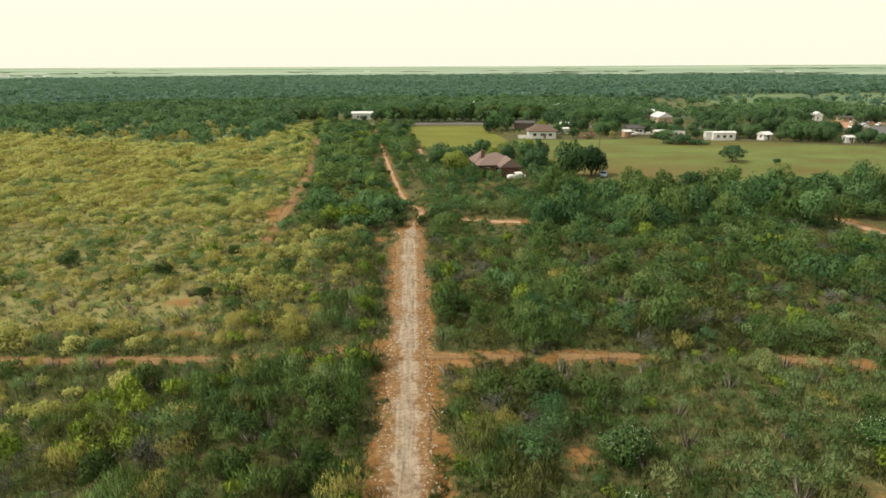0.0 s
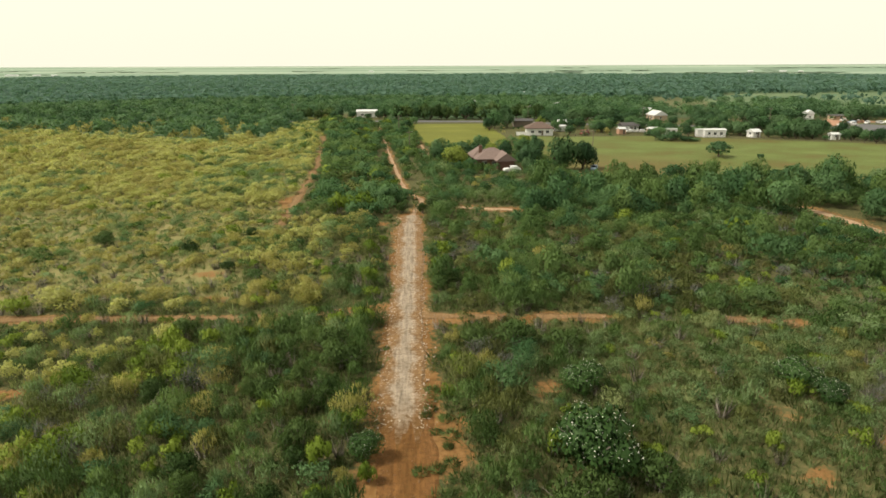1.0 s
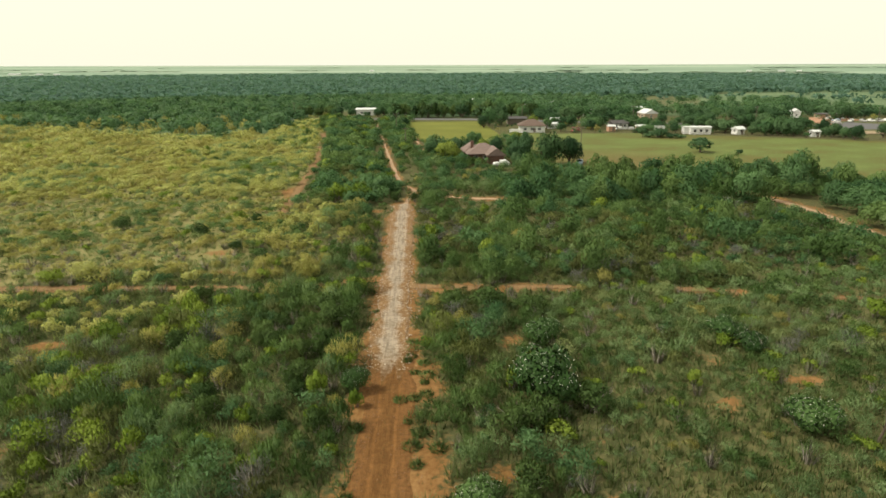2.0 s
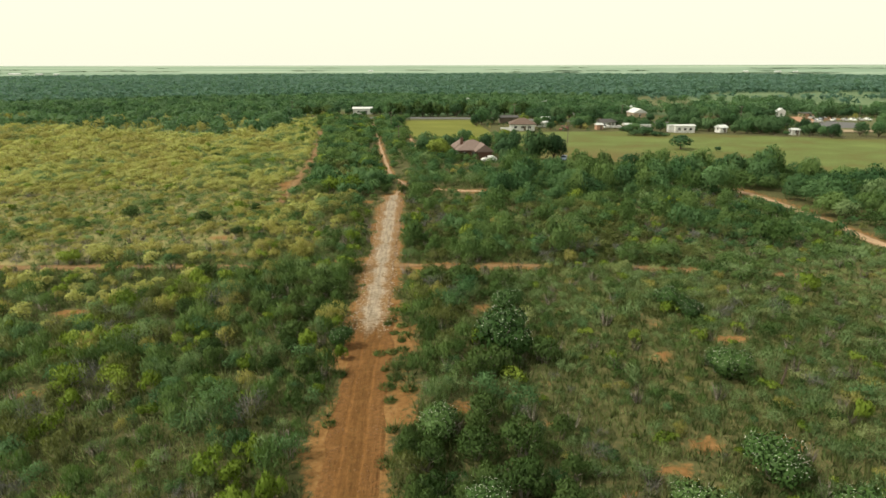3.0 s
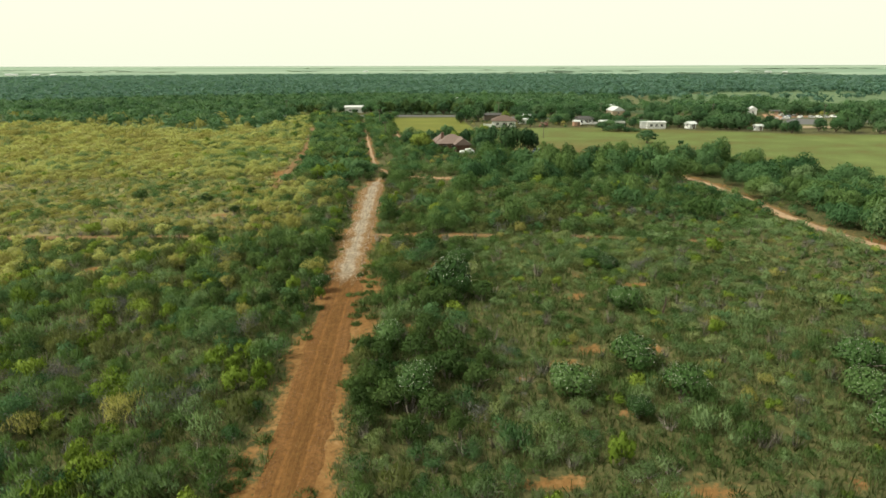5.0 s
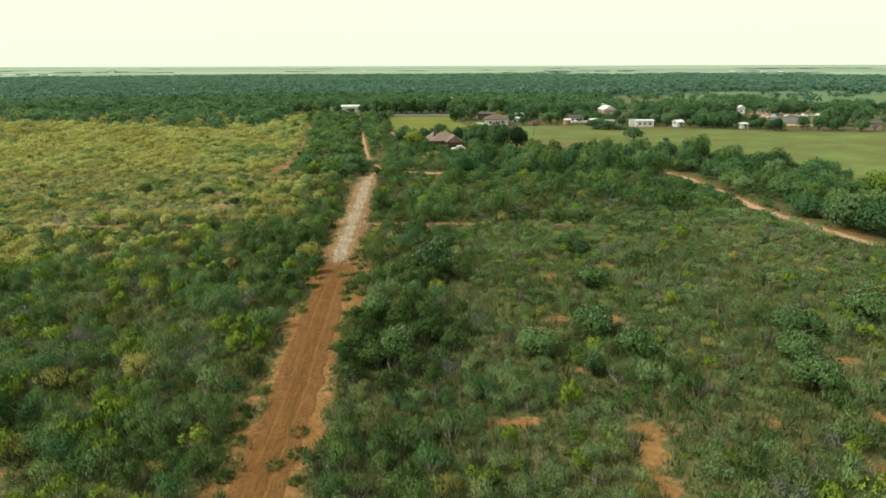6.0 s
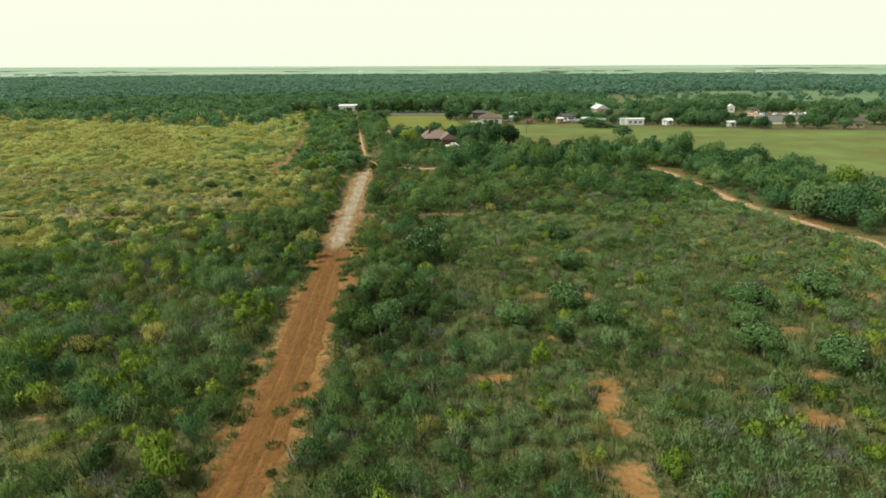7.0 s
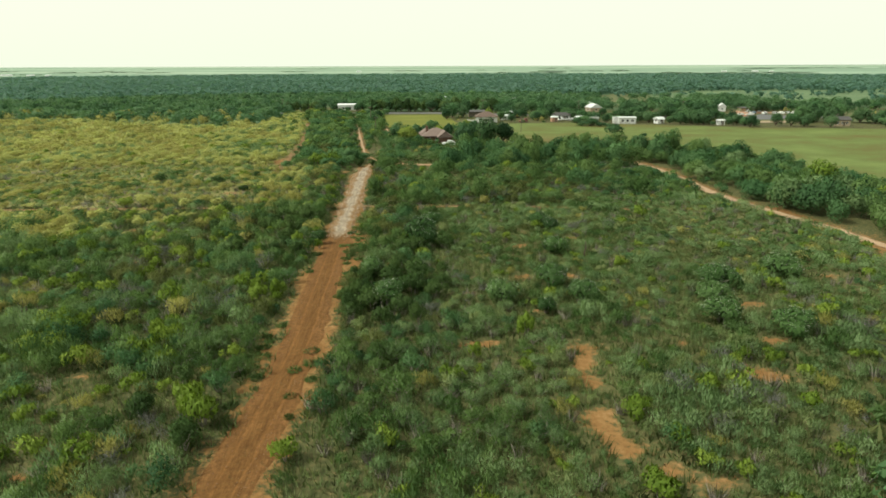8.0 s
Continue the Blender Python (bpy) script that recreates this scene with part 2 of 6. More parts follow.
M_GROUND = ground_material()
M_EARTH = track_material("red_earth_track", (0.176, 0.088, 0.03), (0.218, 0.11, 0.041), rut=0.75, edge_soft=0.5, ragged=1.2, grassy=0.8, mottle=0.6)
M_CALICHE = track_material("white_caliche", (0.37, 0.31, 0.24), (0.28, 0.172, 0.085), hard=2.6, rut=0.35, edge_soft=0.44, fade=2.4, ragged=1.3, grassy=0.3, mottle=0.5)
M_PALE = track_material("pale_earth_track", (0.47, 0.335, 0.22), (0.2, 0.115, 0.052), rut=0.35)
M_SAND = track_material("sandy_earth_track", (0.28, 0.18, 0.092), (0.2, 0.125, 0.058), rut=0.3, ragged=1.3, grassy=0.7)
M_ASPHALT = plain_mat("old_asphalt", (0.11, 0.11, 0.115), 0.9, 0.25, 0.2)
M_GRAVEL = plain_mat("grey_gravel", (0.3, 0.28, 0.25), 0.95, 0.3, 0.4)
M_VERGE = plain_mat("sandy_verge_soil", (0.34, 0.26, 0.16), 0.95, 0.35, 0.3)
M_REDYARD = plain_mat("red_yard_soil", (0.4, 0.22, 0.13), 0.95, 0.3, 0.3)
M_WHITE = plain_mat("white_paint", (0.7, 0.71, 0.7), 0.6, 0.15, 0.7)
M_METAL = plain_mat("pale_sheet_metal", (0.68, 0.7, 0.7), 0.45, 0.2, 0.5, metal=0.2)
M_SHINGLE = plain_mat("brown_shingle", (0.2, 0.145, 0.127), 0.9, 0.35, 1.2, relief=0.5)
M_SHINGLE_B = plain_mat("red_brown_shingle", (0.13, 0.088, 0.07), 0.9, 0.3, 1.2, relief=0.5)
M_BRICKWALL = plain_mat("red_brick_wall", (0.15, 0.08, 0.057), 0.9, 0.3, 1.5, relief=0.4)
# tan wall, lightened in colour for the haze before the shaded barn gable
M_TAN = plain_mat("tan_wall", (0.46, 0.36, 0.25), 0.85, 0.2, 0.6)
M_TERRA = plain_mat("terracotta_wall", (0.46, 0.27, 0.18), 0.85, 0.25, 0.6)
M_REDSHED = plain_mat("faded_red_boards", (0.17, 0.075, 0.055), 0.85, 0.3, 0.8)
M_DARKROOF = plain_mat("dark_roof_sheet", (0.07, 0.065, 0.065), 0.7, 0.3, 0.6)
M_GLASS = plain_mat("dark_window_glass", (0.02, 0.025, 0.03), 0.08, 0.2, 1.0)
M_WOOD = plain_mat("weathered_wood", (0.16, 0.13, 0.1), 0.9, 0.35, 2.0, relief=0.4)
M_BLUE = plain_mat("faded_blue_paint", (0.2, 0.27, 0.34), 0.4, 0.15, 1.0)
M_RED = plain_mat("faded_red_paint", (0.2, 0.06, 0.045), 0.5, 0.15, 1.0)
M_SILVER = plain_mat("silver_car_paint", (0.5, 0.5, 0.5), 0.3, 0.1, 1.0, metal=0.3)
M_TYRE = plain_mat("black_rubber", (0.02, 0.02, 0.02), 0.85, 0.2, 3.0)

from mathutils.geometry import tessellate_polygon

# ---- plan of the land ----
RNG = np.random.default_rng(7)
MAIN_EARTH = [(-4.5, -180), (-3.6, -120), (-3.0, -75), (-2.5, -40), (-2.3, -34), (-1.2, -25), (-0.4, -9), (-0.7, 4), (-0.75, 16), (-0.5, 30), (-0.3, 38)]
MAIN_WHITE = [(-0.9, 28.5), (-0.95, 40), (-0.9, 52), (-0.75, 66), (-0.7, 84), (-0.85, 100), (-0.4, 107)]
MAIN_FAR = [(-0.4, 105), (0.4, 112), (2.4, 120.5), (0.2, 126.5), (-2.2, 134), (-4.3, 152), (-6.8, 176), (-9.4, 203), (-11.8, 230), (-14.2, 257), (-18, 292), (-20.5, 314)]
SPUR = [(2.0, 121), (5.4, 116.6), (8.5, 114.3), (13.1, 112.9), (17.8, 111.4), (22, 110.6)]
LANE = [(82.5, 114), (85.2, 107), (87.1, 97), (87.2, 80), (86, 63), (88, 50), (90.2, 39.6), (92.4, 31.6), (93.5, 20), (95, 0), (97, -40), (100, -150)]
YARD_PATH = [(2.2, 226), (2.9, 219), (4.3, 200), (5.9, 184), (12, 177)]
LEFT_TRACK = [(-40, 250), (-36.4, 228), (-32, 190), (-29.7, 164), (-27.6, 130), (-26.9, 111), (-26.4, 100)]
CROSS_LEFT = [(-120, 59.5), (-60, 58), (-49.7, 57.5), (-39.3, 57.2), (-29.6, 56.8), (-21, 56.2), (-9.7, 57.2), (-2, 57)]
CROSS_PARTS = [[(1, 56), (6, 55.4), (10.8, 54.9)], [(15.4, 54.8), (20, 54.6), (24.6, 54.2)], [(38, 52.8), (42.6, 52), (47, 51.2)], [(56, 49.4), (59, 48.8), (63, 48)]]
HIGHWAY = [(-420, 356), (-150, 337), (-60, 327), (-6, 320.5), (38, 317.5), (78, 301), (130, 284), (190, 270), (235, 262), (330, 250), (700, 220)]
BARE_VERGE = [(-5.4, 100.6, 3.0, 1.5), (-3.2, 99, 1.0, 3.0), (-3.6, 58, 4.0, 3.0), (-8.4, 57.6, 3.6, 1.5), (3.4, 54.8, 3.4, 1.8), (6.2, 55.3, 3.4, 1.5), (2.0, 40, 0.9, 5), (3.1, 28, 1.7, 8), (3.2, 17.5, 1.4, 4), (-3.9, -12, 1.5, 6), (-4.3, -7.5, 1.3, 3.8),
              (-4.3, -20, 0.9, 7), (-3.3, 80, 0.9, 9), (1.9, 66, 0.7, 5)]
BARE_SOUTH = [(31.0, -13.6, 2.0, 1.6), (30.2, -17.0, 1.4, 1.8), (20.3, -12.2, 2.8, 1.0), (28.2, -26.6, 2.0, 1.0), (28.0, -29, 1.3, 1.6), (29.6, -31.4, 1.9, 1.2), (31.6, -34.0, 1.8, 1.3), (33.4, -36.0, 1.8, 1.3),
              (29.6, -21.2, 1.0, 1.7), (47.5, -20.5, 2.2, 1.4), (28.4, 9.2, 1.9, 1.1), (74, 6, 3, 1.4), (25, 5.9, 1.3, 0.9), (35.6, 8.8, 1.6, 1.4), (52.6, -13.8, 1.9, 1.1),
              (-21.7, -16.5, 2.2, 0.9), (28.6, -3.4, 1.6, 1.0), (20.1, 3.0, 1.0, 0.6), (55.4, -3.3, 1.8, 0.9), (61.2, 0.2, 1.6, 0.8), (42.4, -13.6, 1.2, 0.6), (-18.4, -31.5, 1.6, 0.9)]
BARE_NORTH = [(21.6, 13.6, 2.2, 1.4), (9.8, 15.8, 2.2, 1.0), (16.3, 13.0, 1.0, 0.7), (62, 26.6, 1.5, 0.9), (41.4, 28.1, 2.2, 1.3), (33.5, 32.8, 2.4, 1.2), (31, 24.2, 1.4, 1.3), (13.2, 38.4, 2.4, 2.0), (19, 54.5, 4.6, 1.7), (8, 55.2, 3.6, 1.5),
              (-32.1, 73.2, 2.6, 1.8), (-27, 63.3, 2.8, 1.0), (-28.4, 122, 2.3, 7), (-39.7, 39.7, 2.0, 0.9), (17, 20, 1.2, 0.8), (-16, 40, 1.4, 0.7), (-33, 20, 1.6, 0.8),
              (57, 20, 2, 1)]
BARE = BARE_VERGE + BARE_SOUTH + BARE_NORTH


def seg_dist(x, y, line):
    best = np.full(x.shape, 1e9)
    for (ax, ay), (bx, by) in zip(line, line[1:]):
        dx, dy = bx - ax, by - ay
        s = np.clip(((x - ax) * dx + (y - ay) * dy) / (dx * dx + dy * dy), 0, 1)
        best = np.minimum(best, np.hypot(x - ax - s * dx, y - ay - s * dy))
    return best


def vnoise(x, y, size, seed):
    """Smooth value noise from 0 to 1."""
    tab = np.random.default_rng(seed).random((64, 64))
    u, v = x / size, y / size
    i, j = np.floor(u).astype(int), np.floor(v).astype(int)
    a, b = u - i, v - j
    a, b = a * a * (3 - 2 * a), b * b * (3 - 2 * b)
    g = lambda p, q: tab[p % 64, q % 64]
    return (g(i, j) * (1 - a) + g(i + 1, j) * a) * (1 - b) + (g(i, j + 1) * (1 - a) + g(i + 1, j + 1) * a) * b


def inside(x, y, poly):
    hit = np.zeros(x.shape, bool)
    for (ax, ay), (bx, by) in zip(poly, poly[1:] + poly[:1]):
        if ay != by:
            hit ^= ((ay > y) != (by > y)) & (x < (bx - ax) * (y - ay) / (by - ay) + ax)
    return hit


PASTURE = [(45, 142), (62, 137), (80, 136), (100, 134), (113, 130), (119, 114), (122, 96), (122, 75), (123, 50), (130, 15), (330, 5), (420, 190), (240, 196), (186, 206), (133, 228), (105, 240), (66, 240), (44, 243), (40, 226), (43, 200)]
LAWN = [(6, 214), (39, 220), (40, 240), (37.5, 302), (-1.5, 302), (-1, 250)]
CLEARINGS = [[(158, 360), (205, 362), (245, 392), (292, 500), (228, 545), (172, 425)], [(255, 330), (420, 360), (460, 440), (300, 425)], [(235, 440), (330, 425), (640, 455), (680, 620), (340, 600), (262, 530)],
             [(205, 238), (330, 215), (360, 300), (225, 300)], [(150, 470), (210, 470), (240, 520), (160, 520)]]


def bare_at(x, y):
    """How bare the earth is, 0 to 1."""
    b = np.zeros(x.shape)
    wob = (vnoise(x, y, 1.7, 3) - 0.5) * 0.9 + (vnoise(x, y, 3.6, 4) - 0.5) * 1.0
    for cx, cy, rx, ry in BARE:
        b = np.maximum(b, 1.36 - np.hypot((x - cx) / rx, (y - cy) / ry) + wob)
    for line, half in ((MAIN_EARTH, 3.1), (MAIN_WHITE, 2.75), (MAIN_FAR, 1.0), (SPUR[2:], 1.9), (LANE, 2.8), (YARD_PATH, 0.8), (LEFT_TRACK, 0.7), (CROSS_LEFT, 1.0), *((c, 0.9) for c in CROSS_PARTS)):
        b = np.maximum(b, 1.5 - seg_dist(x, y, line) / half + wob * 0.7)
    return np.clip(b, 0, 1)


def ground_z(x, y):
    r = np.hypot(x, y)
    near = (vnoise(x, y, 6, 11) - 0.5) * 0.22 - 0.03
    for line in (MAIN_EARTH, MAIN_WHITE, MAIN_FAR, SPUR, LANE, YARD_PATH, LEFT_TRACK, CROSS_LEFT, *CROSS_PARTS):
        near = near * np.clip((seg_dist(x, y, line) - 3.2) / 4, 0, 1)
    return near - 0.04 + np.clip((r - 1300) / 3500, 0, 1) * 22.0


FAR_HOUSES = [(46.3, 453.5, -14, 5, 0), (73.6, 379, 12, 6.5, 0), (103.8, 417, 20, 5.5, 0), (106.3, 334.6, -10, 5, 0), (119, 602, 8, 12, 1), (147, 355.6, 14, 6, 1)]


def wooded(x, y):
    """Where tall woods stand, past the scrub: 0 to 1."""
    edge = np.interp(x, [-420, -200, -125, -77, -43, -38, -22], [292, 268, 255, 246, 233, 300, 318]) + 10 * (vnoise(x, y, 12, 23) - 0.5) + 30 * (vnoise(x, y, 34, 35) - 0.5) * (x < -50)
    w = np.where(x < -22, y > edge, y > 323)
    w = w & ~inside(x, y, PASTURE) & ~inside(x, y, LAWN) & (seg_dist(x, y, HIGHWAY) > 7)
    w &= ~((x > -62) & (x < -16) & (y < 372))
    for hx, hy, *_ in FAR_HOUSES:     # the yards of the far houses
        w &= ~((np.abs(x - 0.17 * (y - hy) - hx) < 6.5) & (y > hy - 17) & (y < hy + 5))
    for c in CLEARINGS:
        w &= ~(inside(x, y, c) & (vnoise(x, y, 11, 26) < 0.75))
    return w


BUILT = [(196, 246, 230, 300), (17.5, 31, 160, 175), (26, 33.5, 151, 160), (46, 66, 243, 260), (117, 135, 230, 243), (140, 151, 226, 238), (90, 106, 243, 262), (-40, -18, 346, 362), (128, 156, 304, 330)]


def stand_of(x, y):
    """Kind of stand at each place (0 is open ground)."""
    lt = 8 * (vnoise(x, y, 9, 27) - 0.5) * np.clip((118 - y) / 30, 0, 1) + np.interp(y, [58, 74, 92, 111, 130, 164, 190, 228, 250, 300], [-22, -24, -26, -26.9, -27.6, -29.7, -32, -36.4, -40, -48])
    z = np.full(x.shape, 1)
    z[(y < 60) & (x > np.interp(y, [-26, -10, 30], [5, 16, 19]) + 10 * (vnoise(x, y, 11, 25) - 0.5))] = 11
    z[(y > 26 + 14 * (vnoise(x, y, 9, 29) - 0.5)) & (x > 0) & (x < np.where(y < 54, 16, 55) + 14 * (vnoise(x, y, 10, 37) - 0.5))] = 12
    z[(z == 1) & (x > 13 + 8 * (vnoise(x, y, 8, 38) - 0.5)) & (y > 12) & (y < 54)] = 11
    z[(y < 57.5) & (x < -1)] = 2
    z[(y < 57.5) & (x < -24 + 14 * (vnoise(x, y, 10, 33) - 0.5))] = 13
    z[(y < -15 + 8 * (vnoise(x, y, 9, 45) - 0.5)) & (x < -8)] = 13
    z[(y < 57.5) & (y > 8 + 16 * (vnoise(x, y, 13, 24) - 0.5) - 0.3 * (x + 40)) & (x < -9)] = 10
    z[(y < 57.5) & (y > 24 + 12 * (vnoise(x, y, 12, 34) - 0.5)) & (x < -28 - 0.5 * (57 - y) + 10 * (vnoise(x, y, 9, 39) - 0.5))] = 14
    z[(y >= 57.5) & (x < 0)] = 5
    z[(y >= 57.5) & (y < 75) & (x < lt)] = 14
    z[(y >= 58 + 13 * (vnoise(x, y, 12, 28) - 0.35)) & (x < lt)] = 3
    z[(y >= 120 + 25 * (vnoise(x, y, 30, 21) - 0.5) + 0.12 * np.minimum(0, x + 100)) & (x < lt)] = 4
    z[(z == 5) & (y < 103) & (x < -11 + 9 * (vnoise(x, y, 8, 46) - 0.5))] = 14
    z[(z == 5) & (y > 104)] = 15
    z[(z == 11) & (y > 9 + 8 * (vnoise(x, y, 9, 47) - 0.5)) & (x > 21)] = 16
    z[(x > 2) & (y > 94 + 16 * (vnoise(x, y, 14, 22) - 0.5) + np.clip(x - 50, 0, 60) * 0.45)] = 6
    z[(x > 66) & (x < 88) & (y > 60) & (y < 109)] = 1
    z[(x > 90.5) & (y > -60)] = 7
    z[(x > 86) & (y > 100)] = 7
    z[(x > 40) & (y > 236)] = 8
    z[inside(x, y, PASTURE) | inside(x, y, LAWN) | (seg_dist(x, y, HIGHWAY) < 8)] = 0
    for a, b, c, d in BUILT:
        z[(x > a) & (x < b) & (y > c) & (y < d)] = 0
    z[wooded(x, y)] = 9
    return z


def axis(lo, hi, step, far, grow=1.17):
    v = list(np.arange(lo, hi + step / 2, step))
    s, up, down = step, hi, lo
    while up < far:
        s *= grow
        up, down = up + s, down - s
        v += [up]
        v.insert(0, down)
    return np.array(v)


def build_ground():
    gx = axis(-50, 64, 1.3, 6500, 1.13)
    gy = np.concatenate([axis(-42, 108, 1.3, 5600, 1.1)])
    gy = gy[gy > -600]
    X, Y = np.meshgrid(gx, gy)
    x, y = X.ravel(), Y.ravel()
    z = ground_z(x, y)
    nx, ny = len(gx), len(gy)
    idx = np.arange(nx * ny).reshape(ny, nx)
    quads = np.stack([idx[:-1, :-1], idx[:-1, 1:], idx[1:, 1:], idx[1:, :-1]], -1).reshape(-1, 4)
    me = bpy.data.meshes.new("ground")
    me.vertices.add(len(x))
    me.vertices.foreach_set("co", np.stack([x, y, z], 1).astype(np.float32).ravel())
    me.loops.add(quads.size)
    me.loops.foreach_set("vertex_index", quads.astype(np.int32).ravel())
    me.polygons.add(len(quads))
    me.polygons.foreach_set("loop_start", (np.arange(len(quads)) * 4).astype(np.int32))
    me.update(calc_edges=True)
    r = np.hypot(x, y)
    # "fields" turns on the haze-pale plain past 1450 m
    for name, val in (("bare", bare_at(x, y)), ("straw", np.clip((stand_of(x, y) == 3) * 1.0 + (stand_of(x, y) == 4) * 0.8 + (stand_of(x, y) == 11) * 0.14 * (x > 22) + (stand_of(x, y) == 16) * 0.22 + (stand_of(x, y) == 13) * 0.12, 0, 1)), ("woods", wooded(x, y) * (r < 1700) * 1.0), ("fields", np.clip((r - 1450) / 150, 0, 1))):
        at = me.attributes.new(name, "FLOAT", "POINT")
        at.data.foreach_set("value", val.astype(np.float32))
    me.materials.append(M_GROUND)
    tagged(new("ground", me), "red sandy scrubland earth with grass litter", "ground", kind="structure")



def sheet(name, poly, material, z, label, step=2.5):
    """A sheet on the ground with an uneven outline."""
    bm = bmesh.new()
    pts = []
    for (ax, ay), (bx, by) in zip(poly, poly[1:] + poly[:1]):
        n = max(1, int(math.hypot(bx - ax, by - ay) / step))
        for k in range(n):
            s = k / n
            px, py = ax + (bx - ax) * s, ay + (by - ay) * s
            pts.append((px + random.uniform(-0.5, 0.5), py + random.uniform(-0.5, 0.5)))
    vs = [bm.verts.new((px, py, z)) for px, py in pts]
    for tri in tessellate_polygon([[Vector((px, py, 0)) for px, py in pts]]):
        f = bm.faces.new([vs[k] for k in tri])
        f.normal_update()
        if f.normal.z < 0:
            f.normal_flip()
    me = bpy.data.meshes.new(name)
    bm.to_mesh(me)
    bm.free()
    me.materials.append(material)
    return tagged(new(name, me), label, name.split("_")[0], kind="structure")


def turf_material(name, stops, scale, stretch, worn=None):
    m, nt, bsdf = node_mat(name)
    slow = place_noise(nt, scale, 5.0, 0.6, stretch)
    fine = place_noise(nt, 1.3, 5.0, 0.7)
    f = math_node(nt, "MULTIPLY_ADD", slow, 0.72, math_node(nt, "MULTIPLY", fine, 0.28))
    col = ramp(nt, f, *stops)
    if worn:    # a trodden brown patch round one spot
        geo = nt.nodes.new("ShaderNodeNewGeometry")
        away = nt.nodes.new("ShaderNodeVectorMath")
        away.operation = "DISTANCE"
        away.inputs[1].default_value = worn
        nt.links.new(geo.outputs["Position"], away.inputs[0])
        near = math_node(nt, "MULTIPLY_ADD", away.outputs["Value"], -0.028, math_node(nt, "MULTIPLY_ADD", slow, 1.2, 0.45), clamp=True)
        col = mix(nt, near, col, mix(nt, fine, (0.1, 0.086, 0.032), (0.155, 0.115, 0.046)))
    nt.links.new(col, bsdf.inputs["Base Color"])
    bsdf.inputs["Roughness"].default_value = 0.95
    bsdf.inputs["Specular IOR Level"].default_value = 0.1
    bump(nt, bsdf, fine, 0.8, 0.2)
    return m


M_PASTURE = turf_material("pasture_turf", ((0.34, (0.118, 0.094, 0.034)), (0.43, (0.108, 0.108, 0.034)), (0.51, (0.108, 0.138, 0.042)), (0.64, (0.142, 0.18, 0.056))), 0.045, (0.8, 1.15, 1), worn=(64, 158, 0))
M_LAWN = turf_material("yellow_green_lawn", ((0.35, (0.11, 0.118, 0.026)), (0.55, (0.14, 0.152, 0.033)), (0.7, (0.19, 0.198, 0.046))), 0.05, (0.6, 1.5, 1))
M_PALEFIELD = turf_material("pale_green_field", ((0.35, (0.086, 0.134, 0.068)), (0.5, (0.11, 0.162, 0.085)), (0.7, (0.142, 0.192, 0.1))), 0.02, (0.5, 1.5, 1))
M_BROWNFIELD = turf_material("brown_stubble", ((0.35, (0.088, 0.098, 0.045)), (0.5, (0.115, 0.122, 0.058)), (0.7, (0.105, 0.138, 0.062))), 0.02, (0.5, 1.5, 1))
sheet("pasture", PASTURE, M_PASTURE, 0.13, "grazed green pasture with brown worn patches")
sheet("lawn", LAWN, M_LAWN, 0.13, "mown yellow-green grass lot")
for i, c in enumerate(CLEARINGS):
    sheet("field_clearing", c, *((M_PALEFIELD, 0.15 + 0.01 * i, "pale green field clearing between woods") if i in (1, 2) else (M_BROWNFIELD, 0.15 + 0.01 * i, "dry brownish field clearing between woods")), 8)


def smooth_line(line, step):
    """Points along a rounded polyline at even steps."""
    p = np.array(line, float)
    for _ in range(2):
        q = np.empty((2 * len(p), 2))
        q[0::2][1:], q[1::2][:-1] = 0.25 * p[:-1] + 0.75 * p[1:], 0.75 * p[:-1] + 0.25 * p[1:]
        q[0], q[-1] = p[0], p[-1]
        p = q
    d = np.concatenate([[0], np.cumsum(np.hypot(*np.diff(p, axis=0).T))])
    s = np.arange(0, d[-1], step)
    return np.stack([np.interp(s, d, p[:, 0]), np.interp(s, d, p[:, 1])], 1)


def track(name, line, half, material, lift, label, step=0.8, ruts=0.05, rag=0.35, cols=13, category="road", rise=0.0):
    """A road strip with two ruts, a low crown and ragged edges."""
    p = smooth_line(line, step)
    t = np.gradient(p, axis=0)
    t /= np.linalg.norm(t, axis=1)[:, None]
    nrm = np.stack([t[:, 1], -t[:, 0]], 1)
    u = np.linspace(-1, 1, cols)
    V, UV = [], []
    for i, (c, n) in enumerate(zip(p, nrm)):
        wl_ = half + rag * (vnoise(np.array([i * step]), np.array([3.0]), 2.2, 5)[0] * 2 - 1)
        wr_ = half + rag * (vnoise(np.array([i * step]), np.array([90.0]), 2.2, 5)[0] * 2 - 1)
        for k in u:
            w = wl_ if k < 0 else wr_
            q = c + n * (k * w)
            zz = ground_z(q[:1], q[1:])[0]
            rut = -ruts * math.exp(-((abs(k) - 0.36) / 0.1) ** 2) + 0.02 * (1 - k * k)
            V.append((q[0], q[1], zz + (lift * (min(1.0, i * step / rise) if rise else 1.0) if abs(k) < 0.99 else -0.02) + rut))
            UV.append(((k + 1) / 2, i * step / 4))
    F = [(i * cols + j, i * cols + j + 1, (i + 1) * cols + j + 1, (i + 1) * cols + j) for i in range(len(p) - 1) for j in range(cols - 1)]
    me = bpy.data.meshes.new(name)
    me.from_pydata(V, [], F)
    lay = me.uv_layers.new(name="UVMap")
    vi = np.empty(len(me.loops), np.int32)
    me.loops.foreach_get("vertex_index", vi)
    lay.data.foreach_set("uv", np.array(UV, np.float32)[vi].ravel())
    me.materials.append(material)
    return tagged(new(name, me), label, category, kind="structure")


